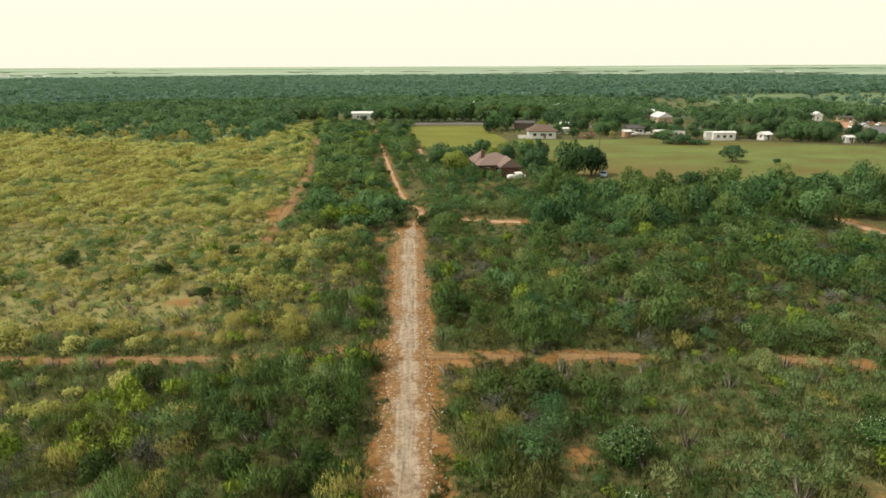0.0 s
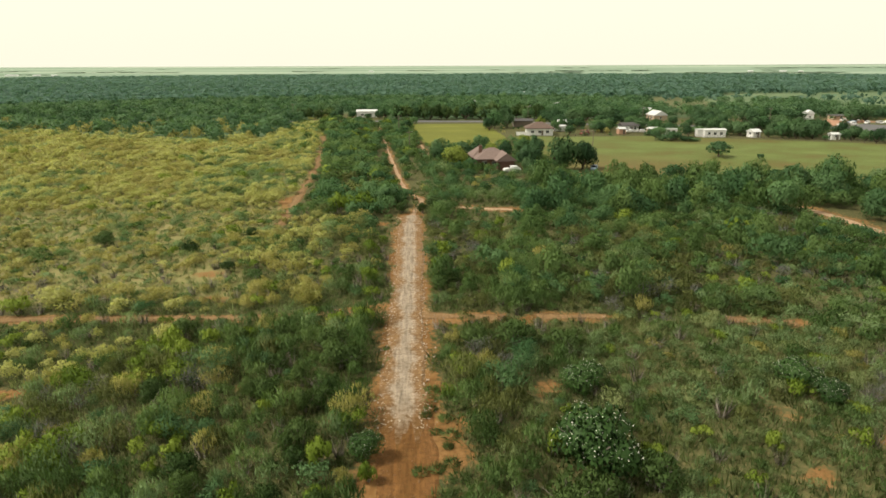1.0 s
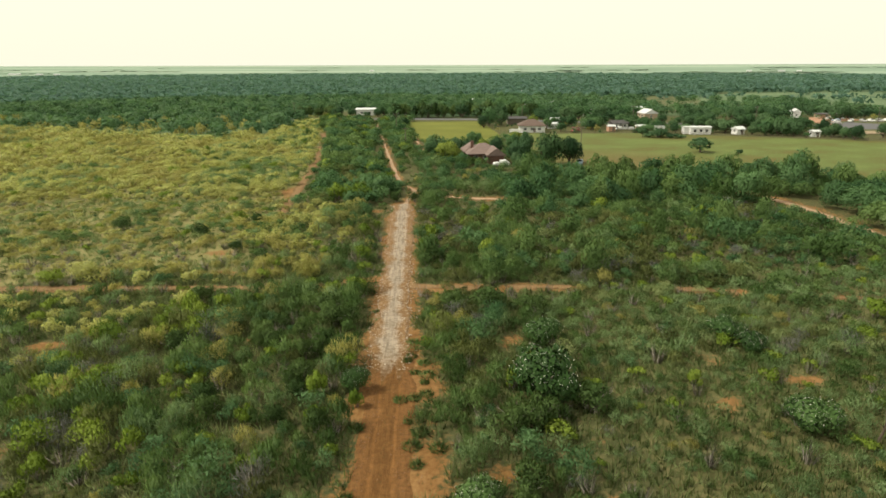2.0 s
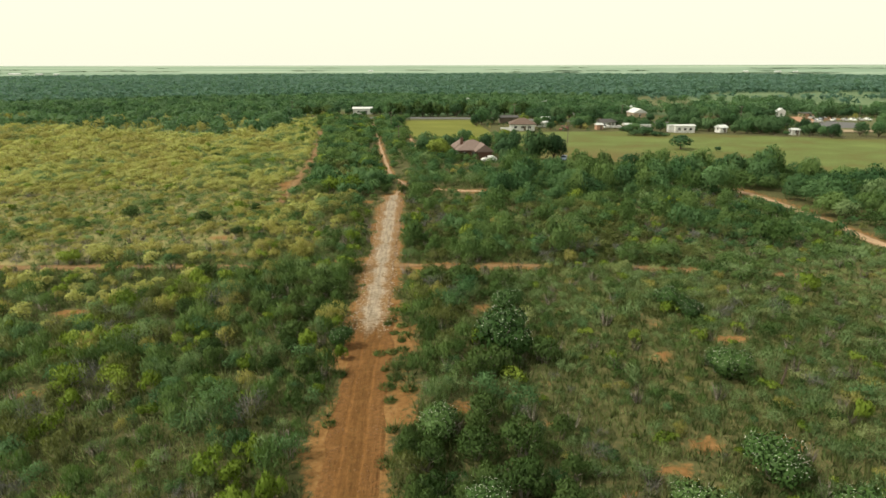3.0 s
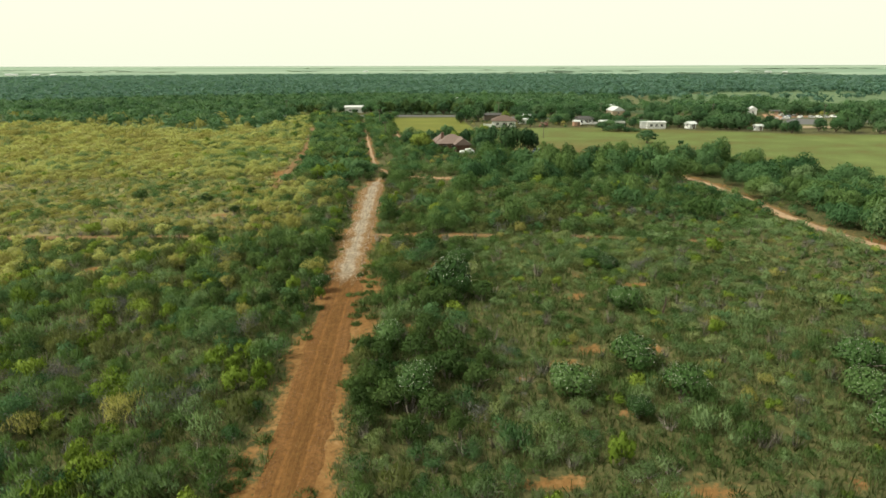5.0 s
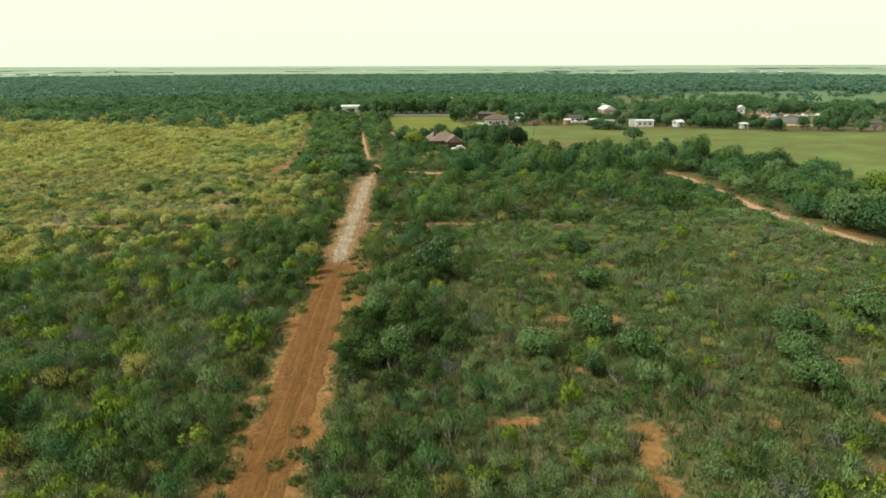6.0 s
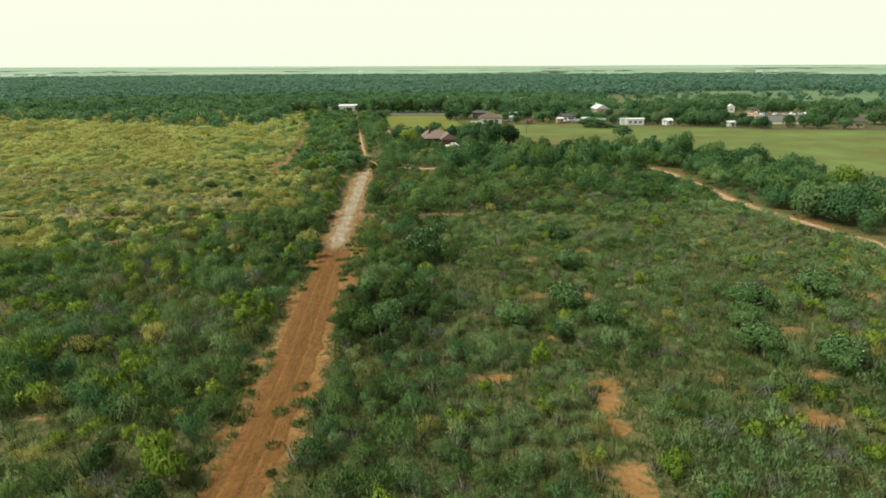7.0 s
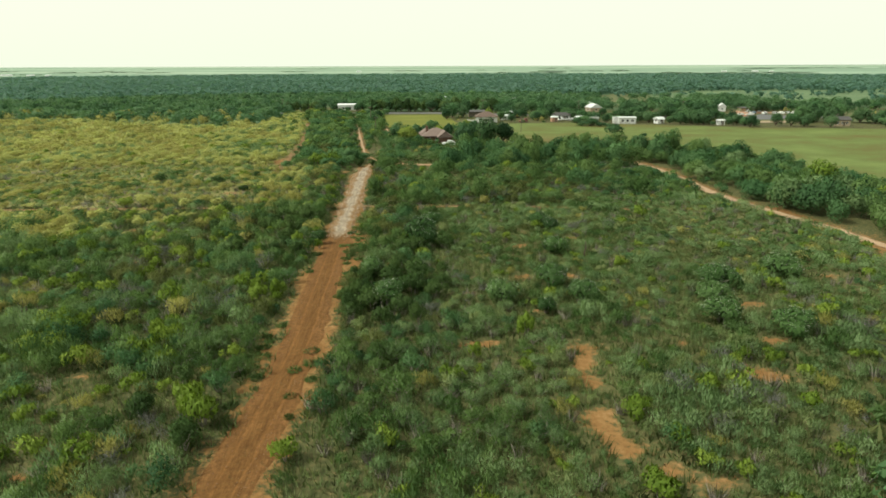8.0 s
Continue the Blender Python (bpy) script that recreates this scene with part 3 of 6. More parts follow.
track("dirt_road", MAIN_EARTH, 2.45, M_EARTH, 0.05, "red earth two-track dirt road with wheel ruts")
track("caliche_road", MAIN_WHITE, 2.3, M_CALICHE, 0.12, "white crushed caliche track with red earth shoulders", ruts=0.03, rise=7.0)
track("earth_lane", MAIN_FAR, 0.7, M_PALE, 0.06, "pale red earth lane between scrub trees", step=1.5)
track("ranch_lane", LANE, 1.75, M_PALE, 0.055, "pale red earth lane curving past a thicket", step=1.5)
track("earth_spur", SPUR[2:], 1.3, M_PALE, 0.05, "short pale earth spur into the thicket", step=1.5)
track("yard_path", YARD_PATH, 0.65, M_PALE, 0.06, "sandy path to the brick house", step=1.5)
track("faint_track", LEFT_TRACK, 1.25, M_SAND, 0.05, "overgrown sandy earth track through scrub", step=1.5, rag=0.6)
track("cross_track", CROSS_LEFT, 1.1, M_SAND, 0.06, "overgrown sandy earth cross track", step=1.5)
for stretch in CROSS_PARTS:
    track("cross_track", stretch, 0.95, M_SAND, 0.06, "overgrown sandy earth cross track", step=0.8, rag=0.6)
track("highway", HIGHWAY, 4.5, M_ASPHALT, 0.2, "grey two-lane asphalt highway", step=8, ruts=0.0, rag=0.0)
sheet("roadside_apron", [(206, 250), (222, 246), (241, 271), (231, 282), (214, 267)], M_ASPHALT, 0.26, "grey asphalt apron beside the highway")
sheet("sandy_verge", [(194, 231), (221, 229), (224, 238), (203, 242)], M_VERGE, 0.22, "bare sandy verge before the highway")
sheet("earth_yard", [(208, 270), (213, 269), (231, 287), (247, 290), (250, 312), (228, 311)], M_REDYARD, 0.24, "bare red earth yard with parked cars")
sheet("gravel_apron", [(-9, 286), (-1.6, 286), (-1, 309), (-12, 309)], M_GRAVEL, 0.16, "grey gravel apron beside the highway")


# ---- foliage ----
def np_mesh(name, tris, material, tint=None):
    """tris: (n, 3, 3) triangle corners, or (n, 4, 3) with a normal for each triangle as the fourth row."""
    n = len(tris)
    turned = tris[:, 3] if tris.shape[1] == 4 else None
    tris = tris[:, :3]
    me = bpy.data.meshes.new(name)
    me.vertices.add(n * 3)
    me.vertices.foreach_set("co", np.ascontiguousarray(tris, np.float32).ravel())
    me.loops.add(n * 3)
    me.loops.foreach_set("vertex_index", np.arange(n * 3, dtype=np.int32))
    me.polygons.add(n)
    me.polygons.foreach_set("loop_start", np.arange(0, n * 3, 3, dtype=np.int32))
    me.update(calc_edges=True)
    if tint is not None:
        at = me.attributes.new("tint", "FLOAT", "FACE")
        at.data.foreach_set("value", tint.astype(np.float32))
    if turned is not None:      # leaves take the light as the crown's rounded skin does
        at = me.attributes.new("custom_normal", "FLOAT_VECTOR", "POINT")
        at.data.foreach_set("vector", np.repeat(unit(turned), 3, axis=0).astype(np.float32).ravel())
    me.materials.append(material)
    return me


def unit(v):
    return v / np.maximum(np.linalg.norm(v, axis=-1, keepdims=True), 1e-6)


def blades(rng, c, along, face, length, width):
    """One pointed leaf spray (triangle) at each centre."""
    n = len(c)
    d = unit(along)
    s = unit(np.cross(d, face + 1e-3))
    l = (length * rng.uniform(0.6, 1.35, n))[:, None]
    w = (width * rng.uniform(0.6, 1.35, n))[:, None]
    return np.stack([c - d * l * 0.5 - s * w * 0.5, c - d * l * 0.35 + s * w * 0.5, c + d * l * 0.55], 1)


def crown_tris(seed, n, leaf, lobes=7, up=0.5, thin=0.75, low=0.1, spread=0.62, lobe_size=(0.3, 0.5), flat=1.0, stray=0.15, skin=0.6, soft=0.8):
    """A crown of radius about 1 and height about 1: lobes with leaf sprays on and round their skins."""
    rng = np.random.default_rng(seed)
    ang = rng.uniform(0, 2 * math.pi, lobes) + np.arange(lobes) * 2.4
    rad = spread * np.sqrt((np.arange(lobes) + 0.15) / lobes) * rng.uniform(0.8, 1.2, lobes)
    lc = np.stack([rad * np.cos(ang), rad * np.sin(ang), low + (1 - low) * (0.7 - 0.42 * rad ** 2) * rng.uniform(0.6, 1.15, lobes)], 1)
    ls = rng.uniform(*lobe_size, lobes)
    pick = rng.choice(lobes, n, p=ls ** 2 / (ls ** 2).sum())
    d = unit(rng.normal(size=(n, 3)) + np.array([0, 0, 0.55]))
    out = np.where(rng.random(n) < stray, rng.uniform(1.0, 1.28, n), 1.06 - 0.42 * rng.random(n) ** 2.2)
    c = lc[pick] + d * (ls[pick] * out)[:, None] * np.array([1, 1, 0.85])
    c[:, 2] = np.maximum(c[:, 2], low * 0.5 + 0.05 * rng.random(n))
    along = (d * 0.7 + rng.normal(size=(n, 3)) * 0.55 + np.array([0, 0, up])) * np.array([1, 1, flat])
    along = along - d * (along * d).sum(1)[:, None] * skin      # leaves that lie along the crown's skin
    face = d + rng.normal(size=(n, 3)) * (0.6 - 0.38 * skin)
    tri = blades(rng, c, along, face, leaf, leaf * thin)
    flat_n = unit(np.cross(tri[:, 1] - tri[:, 0], tri[:, 2] - tri[:, 0]))
    whole = unit(c - np.array([0, 0, 0.15]))
    round_n = unit(d * 0.75 + whole * 0.45 + np.array([0, 0, 0.1]))
    flat_n *= np.where((flat_n * round_n).sum(1) < 0, -1.0, 1.0)[:, None]
    return np.concatenate([tri, (round_n * soft + flat_n * (1 - soft))[:, None]], 1)


def spray_tris(seed, n, length, width, fan=0.55, base=0.35, rise=0.5):
    """Upright stems that fan out of one root: grass and bare twigs."""
    rng = np.random.default_rng(seed)
    a = rng.uniform(0, 2 * math.pi, n)
    r = base * np.sqrt(rng.random(n))
    lean = np.stack([np.cos(a), np.sin(a), np.zeros(n)], 1) * rng.uniform(0.1, fan, n)[:, None] + np.array([0, 0, 1])
    d = unit(lean)
    L = length * rng.uniform(0.55, 1.1, n)
    root = np.stack([r * np.cos(a), r * np.sin(a), np.zeros(n)], 1)
    c = root + d * (L * rise)[:, None]
    face = rng.normal(size=(n, 3)) * np.array([1, 1, 0.3])
    s = unit(np.cross(d, face)) * width * 0.5
    up_n = unit(np.stack([np.cos(a), np.sin(a), np.zeros(n)], 1) * 0.5 + rng.normal(size=(n, 3)) * 0.25 + np.array([0, 0, 0.8]))
    return np.stack([c - d * (L * 0.5)[:, None] - s, c - d * (L * 0.5)[:, None] + s, c + d * (L * 0.5)[:, None], up_n], 1)


HEAP = {}     # what is too many to count: all plants of a kind become one object at the end


def scatter(name, material, label, templates, px, py, radius, height, tint, category="brush"):
    """Many plants of a kind: templates set at every place with a turn and a size."""
    out, tin = [], []
    pick = RNG.integers(0, len(templates), len(px))
    turn = RNG.uniform(0, 2 * math.pi, len(px))
    pz = ground_z(px, py)
    for k, tpl in enumerate(templates):
        m = pick == k
        if not m.any():
            continue
        ca, sa = np.cos(turn[m]), np.sin(turn[m])
        t = tpl[:, :3].reshape(-1, 3)
        r, h = radius[m][:, None], height[m][:, None]
        wx = (t[None, :, 0] * ca[:, None] - t[None, :, 1] * sa[:, None]) * r + px[m][:, None]
        wy = (t[None, :, 0] * sa[:, None] + t[None, :, 1] * ca[:, None]) * r + py[m][:, None]
        wz = t[None, :, 2] * h + pz[m][:, None]
        q = tpl[:, 3]
        nx = (q[None, :, 0] * ca[:, None] - q[None, :, 1] * sa[:, None]) / r
        ny = (q[None, :, 0] * sa[:, None] + q[None, :, 1] * ca[:, None]) / r
        nrm = np.stack([nx, ny, q[None, :, 2] / h], -1).reshape(-1, 1, 3)
        out.append(np.concatenate([np.stack([wx, wy, wz], -1).reshape(-1, 3, 3), unit(nrm)], 1))
        tin.append(np.repeat(tint[m], len(tpl)))
    HEAP.setdefault(name, (material, label, category, [], []))
    HEAP[name][3].extend(out)
    HEAP[name][4].extend(tin)


def jitter(x0, x1, y0, y1, step):
    gx, gy = np.meshgrid(np.arange(x0, x1, step), np.arange(y0, y1, step))
    x = gx.ravel() + RNG.uniform(-0.48, 0.48, gx.size) * step
    y = gy.ravel() + RNG.uniform(-0.48, 0.48, gx.size) * step
    return x, y


def in_reach(x, y, margin=8):
    """The wedge of land that the flight overlooks."""
    return (np.abs(x - 11.8 - 0.065 * (y + 70)) < 0.8 * (y + 70) + margin) & (y > -44)


def reach(x, y):
    """Nearest distance from which a place is overlooked."""
    back = np.clip(y - 36, -70.4, 0)
    cx = -back * 0.17
    return np.hypot(np.hypot(x - cx, y - back), 22)


build_ground()


# ---- single plants and trees ----
def part(name, me_or_bm, material, parent, label=""):
    """One mesh object under a thing or a part."""
    if isinstance(me_or_bm, bmesh.types.BMesh):
        me = bpy.data.meshes.new(name)
        me_or_bm.to_mesh(me)
        me_or_bm.free()
        me.materials.append(material)
    else:
        me = me_or_bm
    ob = new(name, me)
    ob.parent = parent
    if label:
        ob["label"] = label
    return ob


def limb(bm, a, b, ra, rb, sides=6):
    """A tapered branch from a to b."""
    a, b = Vector(a), Vector(b)
    q = (b - a).to_track_quat("Z", "Y")
    rings = []
    for p, r in ((a, ra), (b, rb)):
        rings.append([bm.verts.new(p + q @ Vector((r * math.cos(2 * math.pi * k / sides), r * math.sin(2 * math.pi * k / sides), 0))) for k in range(sides)])
    for k in range(sides):
        j = (k + 1) % sides
        bm.faces.new((rings[0][k], rings[0][j], rings[1][j], rings[1][k]))
    bm.faces.new(rings[1])


def stems_mesh(seed, count=7, reach_=0.75, thick=0.03, height=0.85):
    rng = random.Random(seed)
    bm = bmesh.new()
    for k in range(count):
        a = k * 2.4 + rng.uniform(-0.4, 0.4)
        r1, r2 = reach_ * rng.uniform(0.2, 0.4), reach_ * rng.uniform(0.5, 1.0)
        p0 = (0.06 * math.cos(a), 0.06 * math.sin(a), -0.08)
        p1 = (r1 * math.cos(a), r1 * math.sin(a), height * rng.uniform(0.35, 0.5))
        p2 = (r2 * math.cos(a + 0.3), r2 * math.sin(a + 0.3), height * rng.uniform(0.7, 1.0))
        limb(bm, p0, p1, thick, thick * 0.7, 5)
        limb(bm, p1, p2, thick * 0.7, thick * 0.25, 4)
    me = bpy.data.meshes.new("branchwork")
    bm.to_mesh(me)
    bm.free()
    me.materials.append(M_TWIG)
    return me


STEMS = [stems_mesh(s) for s in (1, 2, 3)]


def plant(name, label, category, group, foliage_me, stems_me, blossoms_me=None):
    ob = tagged(new(name), label, category, group)
    part("branchwork", stems_me, None, ob, "grey woody branches")
    part("foliage", foliage_me, None, ob)
    if blossoms_me:
        tagged(part("bloom", blossoms_me, None, ob, "small white blossoms"), kind="stuff")
    return ob


def put(ob, x, y, r, h, turn):
    z = float(ground_z(np.array([x]), np.array([y]))[0])
    return Matrix.Translation((x, y, z)) @ Matrix.Rotation(turn, 4, "Z") @ Matrix.Diagonal((r, r, h, 1))


def plant_all(masters, places, seed):
    """Set the first of each master at its first place, copies at the others."""
    rng = random.Random(seed)
    used = set()
    for i, (x, y, r, h) in enumerate(places):
        ob = masters[i % len(masters)]
        m = put(ob, x, y, r, h, rng.uniform(0, 6.28))
        if id(ob) in used:
            copy_thing(ob, m)
        else:
            used.add(id(ob))
            pending.append((ob, m))
    for ob, m in pending:
        ob.matrix_basis = m
    pending.clear()


pending = []
# white-flowering wild olives, lime-green young shrubs and dark shrubs that stand out of the scrub: x, y, radius, height
OLIVES = [(13.9, 26.4, 4.0, 5.0), (16.4, 37.6, 2.3, 2.9), (37.5, 37.4, 2.4, 2.7), (38.8, 34.4, 2.0, 2.3), (-3.7, 28.4, 1.6, 2.4), (24.1, 0.2, 2.8, 3.0),
          (31.8, 5.0, 3.1, 3.3), (6.6, 11.0, 2.5, 3.0), (36.3, 20.0, 2.6, 2.8), (34.6, -0.4, 2.5, 2.9), (8.8, 1.0, 2.8, 2.9), (49.5, -8.2, 2.9, 3.2), (55.9, -11.8, 3.1, 3.1),
          (54.6, 2.4, 3.2, 3.2), (51.5, -2.0, 2.7, 2.7), (66.5, 7.2, 3.5, 3.3), (35.3, 20.6, 1.7, 2.1), (29.0, -4.0, 1.5, 2.0)]
LIMES_WEST = [(-8.2, 3.0, 1.7, 2.3), (-6.0, 4.4, 1.5, 2.5), (-16.8, -8.6, 1.4, 2.6), (-35, 9.4, 1.9, 2.3), (-8.6, -23.2, 2.2, 3.0), (-6.4, -25.6, 2.0, 3.0), (-37.5, 8.5, 1.6, 2.0), (-3.4, 25.6, 1.0, 1.8),
              (-9.2, 6.0, 1.3, 2.0), (-7.3, 27.8, 1.4, 2.4), (-19.2, 28.4, 1.2, 2.0), (-50.3, 59.2, 2.2, 2.3), (-15.8, 109.5, 3.0, 4.2), (-27, 17, 1.3, 1.9), (-7, 80, 2.0, 2.8)]
LIMES_EAST = [(25.2, -10.2, 1.4, 2.8), (18.5, -15.4, 1.0, 1.9), (29.6, -36.9, 1.9, 2.2), (31.6, -26.9, 1.7, 2.2), (39.8, -24, 1.6, 1.9), (1.6, -30.9, 1.5, 2.0), (11.8, 28.2, 1.2, 2.3), (45.4, 61, 2.0, 2.6),
              (29.3, 27.6, 1.1, 1.6), (59, 42, 1.9, 2.4), (44, 12, 1.2, 2.0), (3.9, 72, 1.6, 2.6), (48, -27, 1.3, 1.8)]
LIMES = LIMES_WEST + LIMES_EAST
DARKS_WEST = [(-26.3, 51.0, 2.0, 2.6), (-37.1, 82, 2.1, 2.6), (-29.6, 92, 1.7, 2.2), (-28.4, 73.6, 1.5, 1.9), (-55.1, 92, 1.6, 2.0), (-7.5, 43, 2.6, 3.1), (-54, 88, 2.2, 2.4), (-2.4, 109.6, 1.9, 2.3),
              (-6.9, -28.9, 2.0, 2.6), (-12, -24, 1.7, 2.3), (-10.5, -18.5, 1.4, 2.0), (-9, 46, 2.4, 2.9)]
DARKS_EAST = [(3.8, 64.2, 1.7, 2.4), (10.5, 21.5, 2.4, 2.8), (7.0, 46.2, 2.6, 3.0), (11.5, 47.0, 2.7, 3.0), (16.8, 46, 2.2, 2.6), (5.4, 7.2, 1.9, 2.5), (9.4, 8.4, 2.2, 2.7), (6.0, 3.6, 1.8, 2.4),
              (10.2, 13.2, 2.1, 2.6), (17.8, 23.8, 2.4, 2.9), (12.6, 21.9, 2.2, 2.8), (7.2, -1.6, 2.2, 2.8), (12.4, 3.8, 2.4, 3.0), (13.0, 8.2, 2.3, 3.2), (15.6, 2.0, 2.0, 2.5), (4.6, -4.4, 1.7, 2.4), (11.0, -3.0, 2.0, 2.4), (4.6, 111.4, 2.8, 3.2), (7.8, 109.6, 2.4, 2.6), (1.9, 109.2, 1.7, 2.3)]
mass = random.Random(12)
DARK_MASS = [(mass.uniform(3.4, 17), mass.uniform(-7, 11.5), mass.uniform(1.1, 1.9), mass.uniform(1.9, 2.9)) for _ in range(22)]
DARK_BANK = [(mass.uniform(-25, -4.4), mass.uniform(16, 50), mass.uniform(1.2, 2.0), mass.uniform(1.8, 2.7)) for _ in range(20)]
DARKS = DARKS_WEST + DARKS_EAST + DARK_MASS + DARK_BANK
HEROES = np.array(OLIVES + LIMES + DARKS)


def olive_masters():
    out = []
    for s in (11, 12, 13):
        fol = np_mesh("foliage", crown_tris(s, 3800, 0.088, 15, up=0.1, thin=0.8, low=0.02, spread=0.6, lobe_size=(0.3, 0.44), stray=0.05), M_OLIVE)
        rng = np.random.default_rng(s)
        src = crown_tris(s, 3800, 0.088, 15, up=0.1, thin=0.8, low=0.02, spread=0.6, lobe_size=(0.3, 0.44), stray=0.05)
        c = src[:, :3].mean(1)
        sel = rng.permutation(np.where(c[:, 2] > 0.5)[0])[:420]
        ctr = c[sel] + unit(c[sel] - np.array([0, 0, 0.4])) * 0.05
        nrm = unit(rng.normal(size=(len(sel), 3)) * 0.5 + np.array([0, -0.2, 1]))
        blo = np.concatenate([blades(rng, ctr, rng.normal(size=ctr.shape), nrm, 0.022, 0.02) for _ in range(2)])
        out.append(plant("wild_olive_bush", "dark green wild olive bush dotted with white blossoms", "bush", "flowering bushes in the scrub", fol, STEMS[s % 3], np_mesh("bloom", blo, M_PETAL)))
    return out


plant_all(olive_masters(), OLIVES, 5)
plant_all([plant("young_shrub", "bright lime-green young shrub among scrub", "shrub", "lime-green shrubs", np_mesh("foliage", crown_tris(s, 620, 0.2, 7, up=0.9, thin=0.5, low=0.05, spread=0.6, lobe_size=(0.22, 0.4)), M_LIME), STEMS[s % 3]) for s in (21, 22, 23)], LIMES, 6)
plant_all([plant("dark_shrub", "dense dark green shrub among scrub", "shrub", "dark shrubs", np_mesh("foliage", crown_tris(s, 2000, 0.112, 13, up=0.5, thin=0.5, low=0.02, lobe_size=(0.24, 0.4), skin=0.4), M_DARK), STEMS[s % 3]) for s in (31, 32, 33)], DARKS, 7)

# ---- scrub: thousands of shrubs by stand ----
def clear_of(x, y, r):
    """True where a plant of radius r leaves tracks and bare patches open."""
    ok = bare_at(x, y) < 0.45
    for line, half in ((MAIN_EARTH, 2.5), (MAIN_WHITE, 2.2), (MAIN_FAR[:8], 0.3), (MAIN_FAR[7:], -0.7), (SPUR[2:], 0.9), (YARD_PATH, -0.2), (LEFT_TRACK, -0.2), (CROSS_LEFT, 0.15), (CROSS_PARTS[0], 0.1), (CROSS_PARTS[1], 0.0), (CROSS_PARTS[2], -0.8), (CROSS_PARTS[3], -0.8)):
        ok &= seg_dist(x, y, line) > half + r * 0.75
    ok &= seg_dist(x, y, LANE) > 1.4 + r * np.where((x < np.interp(y, [0, 44, 80, 107], [95, 89, 87, 85])) & (y < 90), 0.8, 0.45)
    for cx, cy, rx, ry in BARE:
        ok &= np.hypot((x - cx) / (rx + r * 0.4), (y - cy) / (ry + r * 0.4)) > 0.9
    return ok


def clear_of_heroes(x, y, r):
    ok = np.ones(x.shape, bool)
    for hx, hy, hr, _ in HEROES:
        ok &= np.hypot(x - hx, y - hy) > hr * 0.75 + r * 0.35
    return ok


KINDS = {   # name: material, label, crown settings
    "mesquite_scrub": (M_MESQUITE, "olive-green feathery mesquite scrub", dict(lobes=12, up=0.45, thin=0.34, low=0.02, lobe_size=(0.2, 0.4), stray=0.16)),
    "sage_scrub": (M_SAGE, "grey-green sage scrub with bare twigs", dict(lobes=8, up=1.0, thin=0.29, low=0.0, lobe_size=(0.26, 0.46), stray=0.28)),
    "lime_scrub": (M_LIME, "lime-green young shrubs in the scrub", dict(lobes=7, up=0.9, thin=0.5, lobe_size=(0.2, 0.38))),
    "yellow_scrub": (M_FIELD, "sunlit yellow-green low scrub", dict(lobes=10, up=0.1, thin=0.55, low=0.03, lobe_size=(0.22, 0.42), stray=0.12)),
    "green_thicket": (M_THICKET, "dense dark green thicket of small trees", dict(lobes=14, up=0.15, thin=0.46, low=0.02, lobe_size=(0.24, 0.42), stray=0.1)),
    "olive_scrub": (M_OLIVESCRUB, "yellowish olive scrub shrubs", dict(lobes=11, up=0.4, thin=0.38, low=0.03, lobe_size=(0.2, 0.4), stray=0.14)),
    "straw_scrub": (M_DRY, "straw-coloured dry weeds", dict(lobes=7, up=1.3, thin=0.28, low=0.0, lobe_size=(0.25, 0.42))),
    "thorn_scrub": (M_THORN, "dark brownish-olive thorn scrub", dict(lobes=12, up=0.5, thin=0.3, low=0.02, lobe_size=(0.2, 0.4), stray=0.18)),
    "twig_scrub": (M_GREYTWIG, "leafless grey thorn twigs among scrub", dict(lobes=8, up=0.7, thin=0.05, low=0.0, lobe_size=(0.25, 0.45), stray=0.3, skin=0.2, soft=0.5)),
}
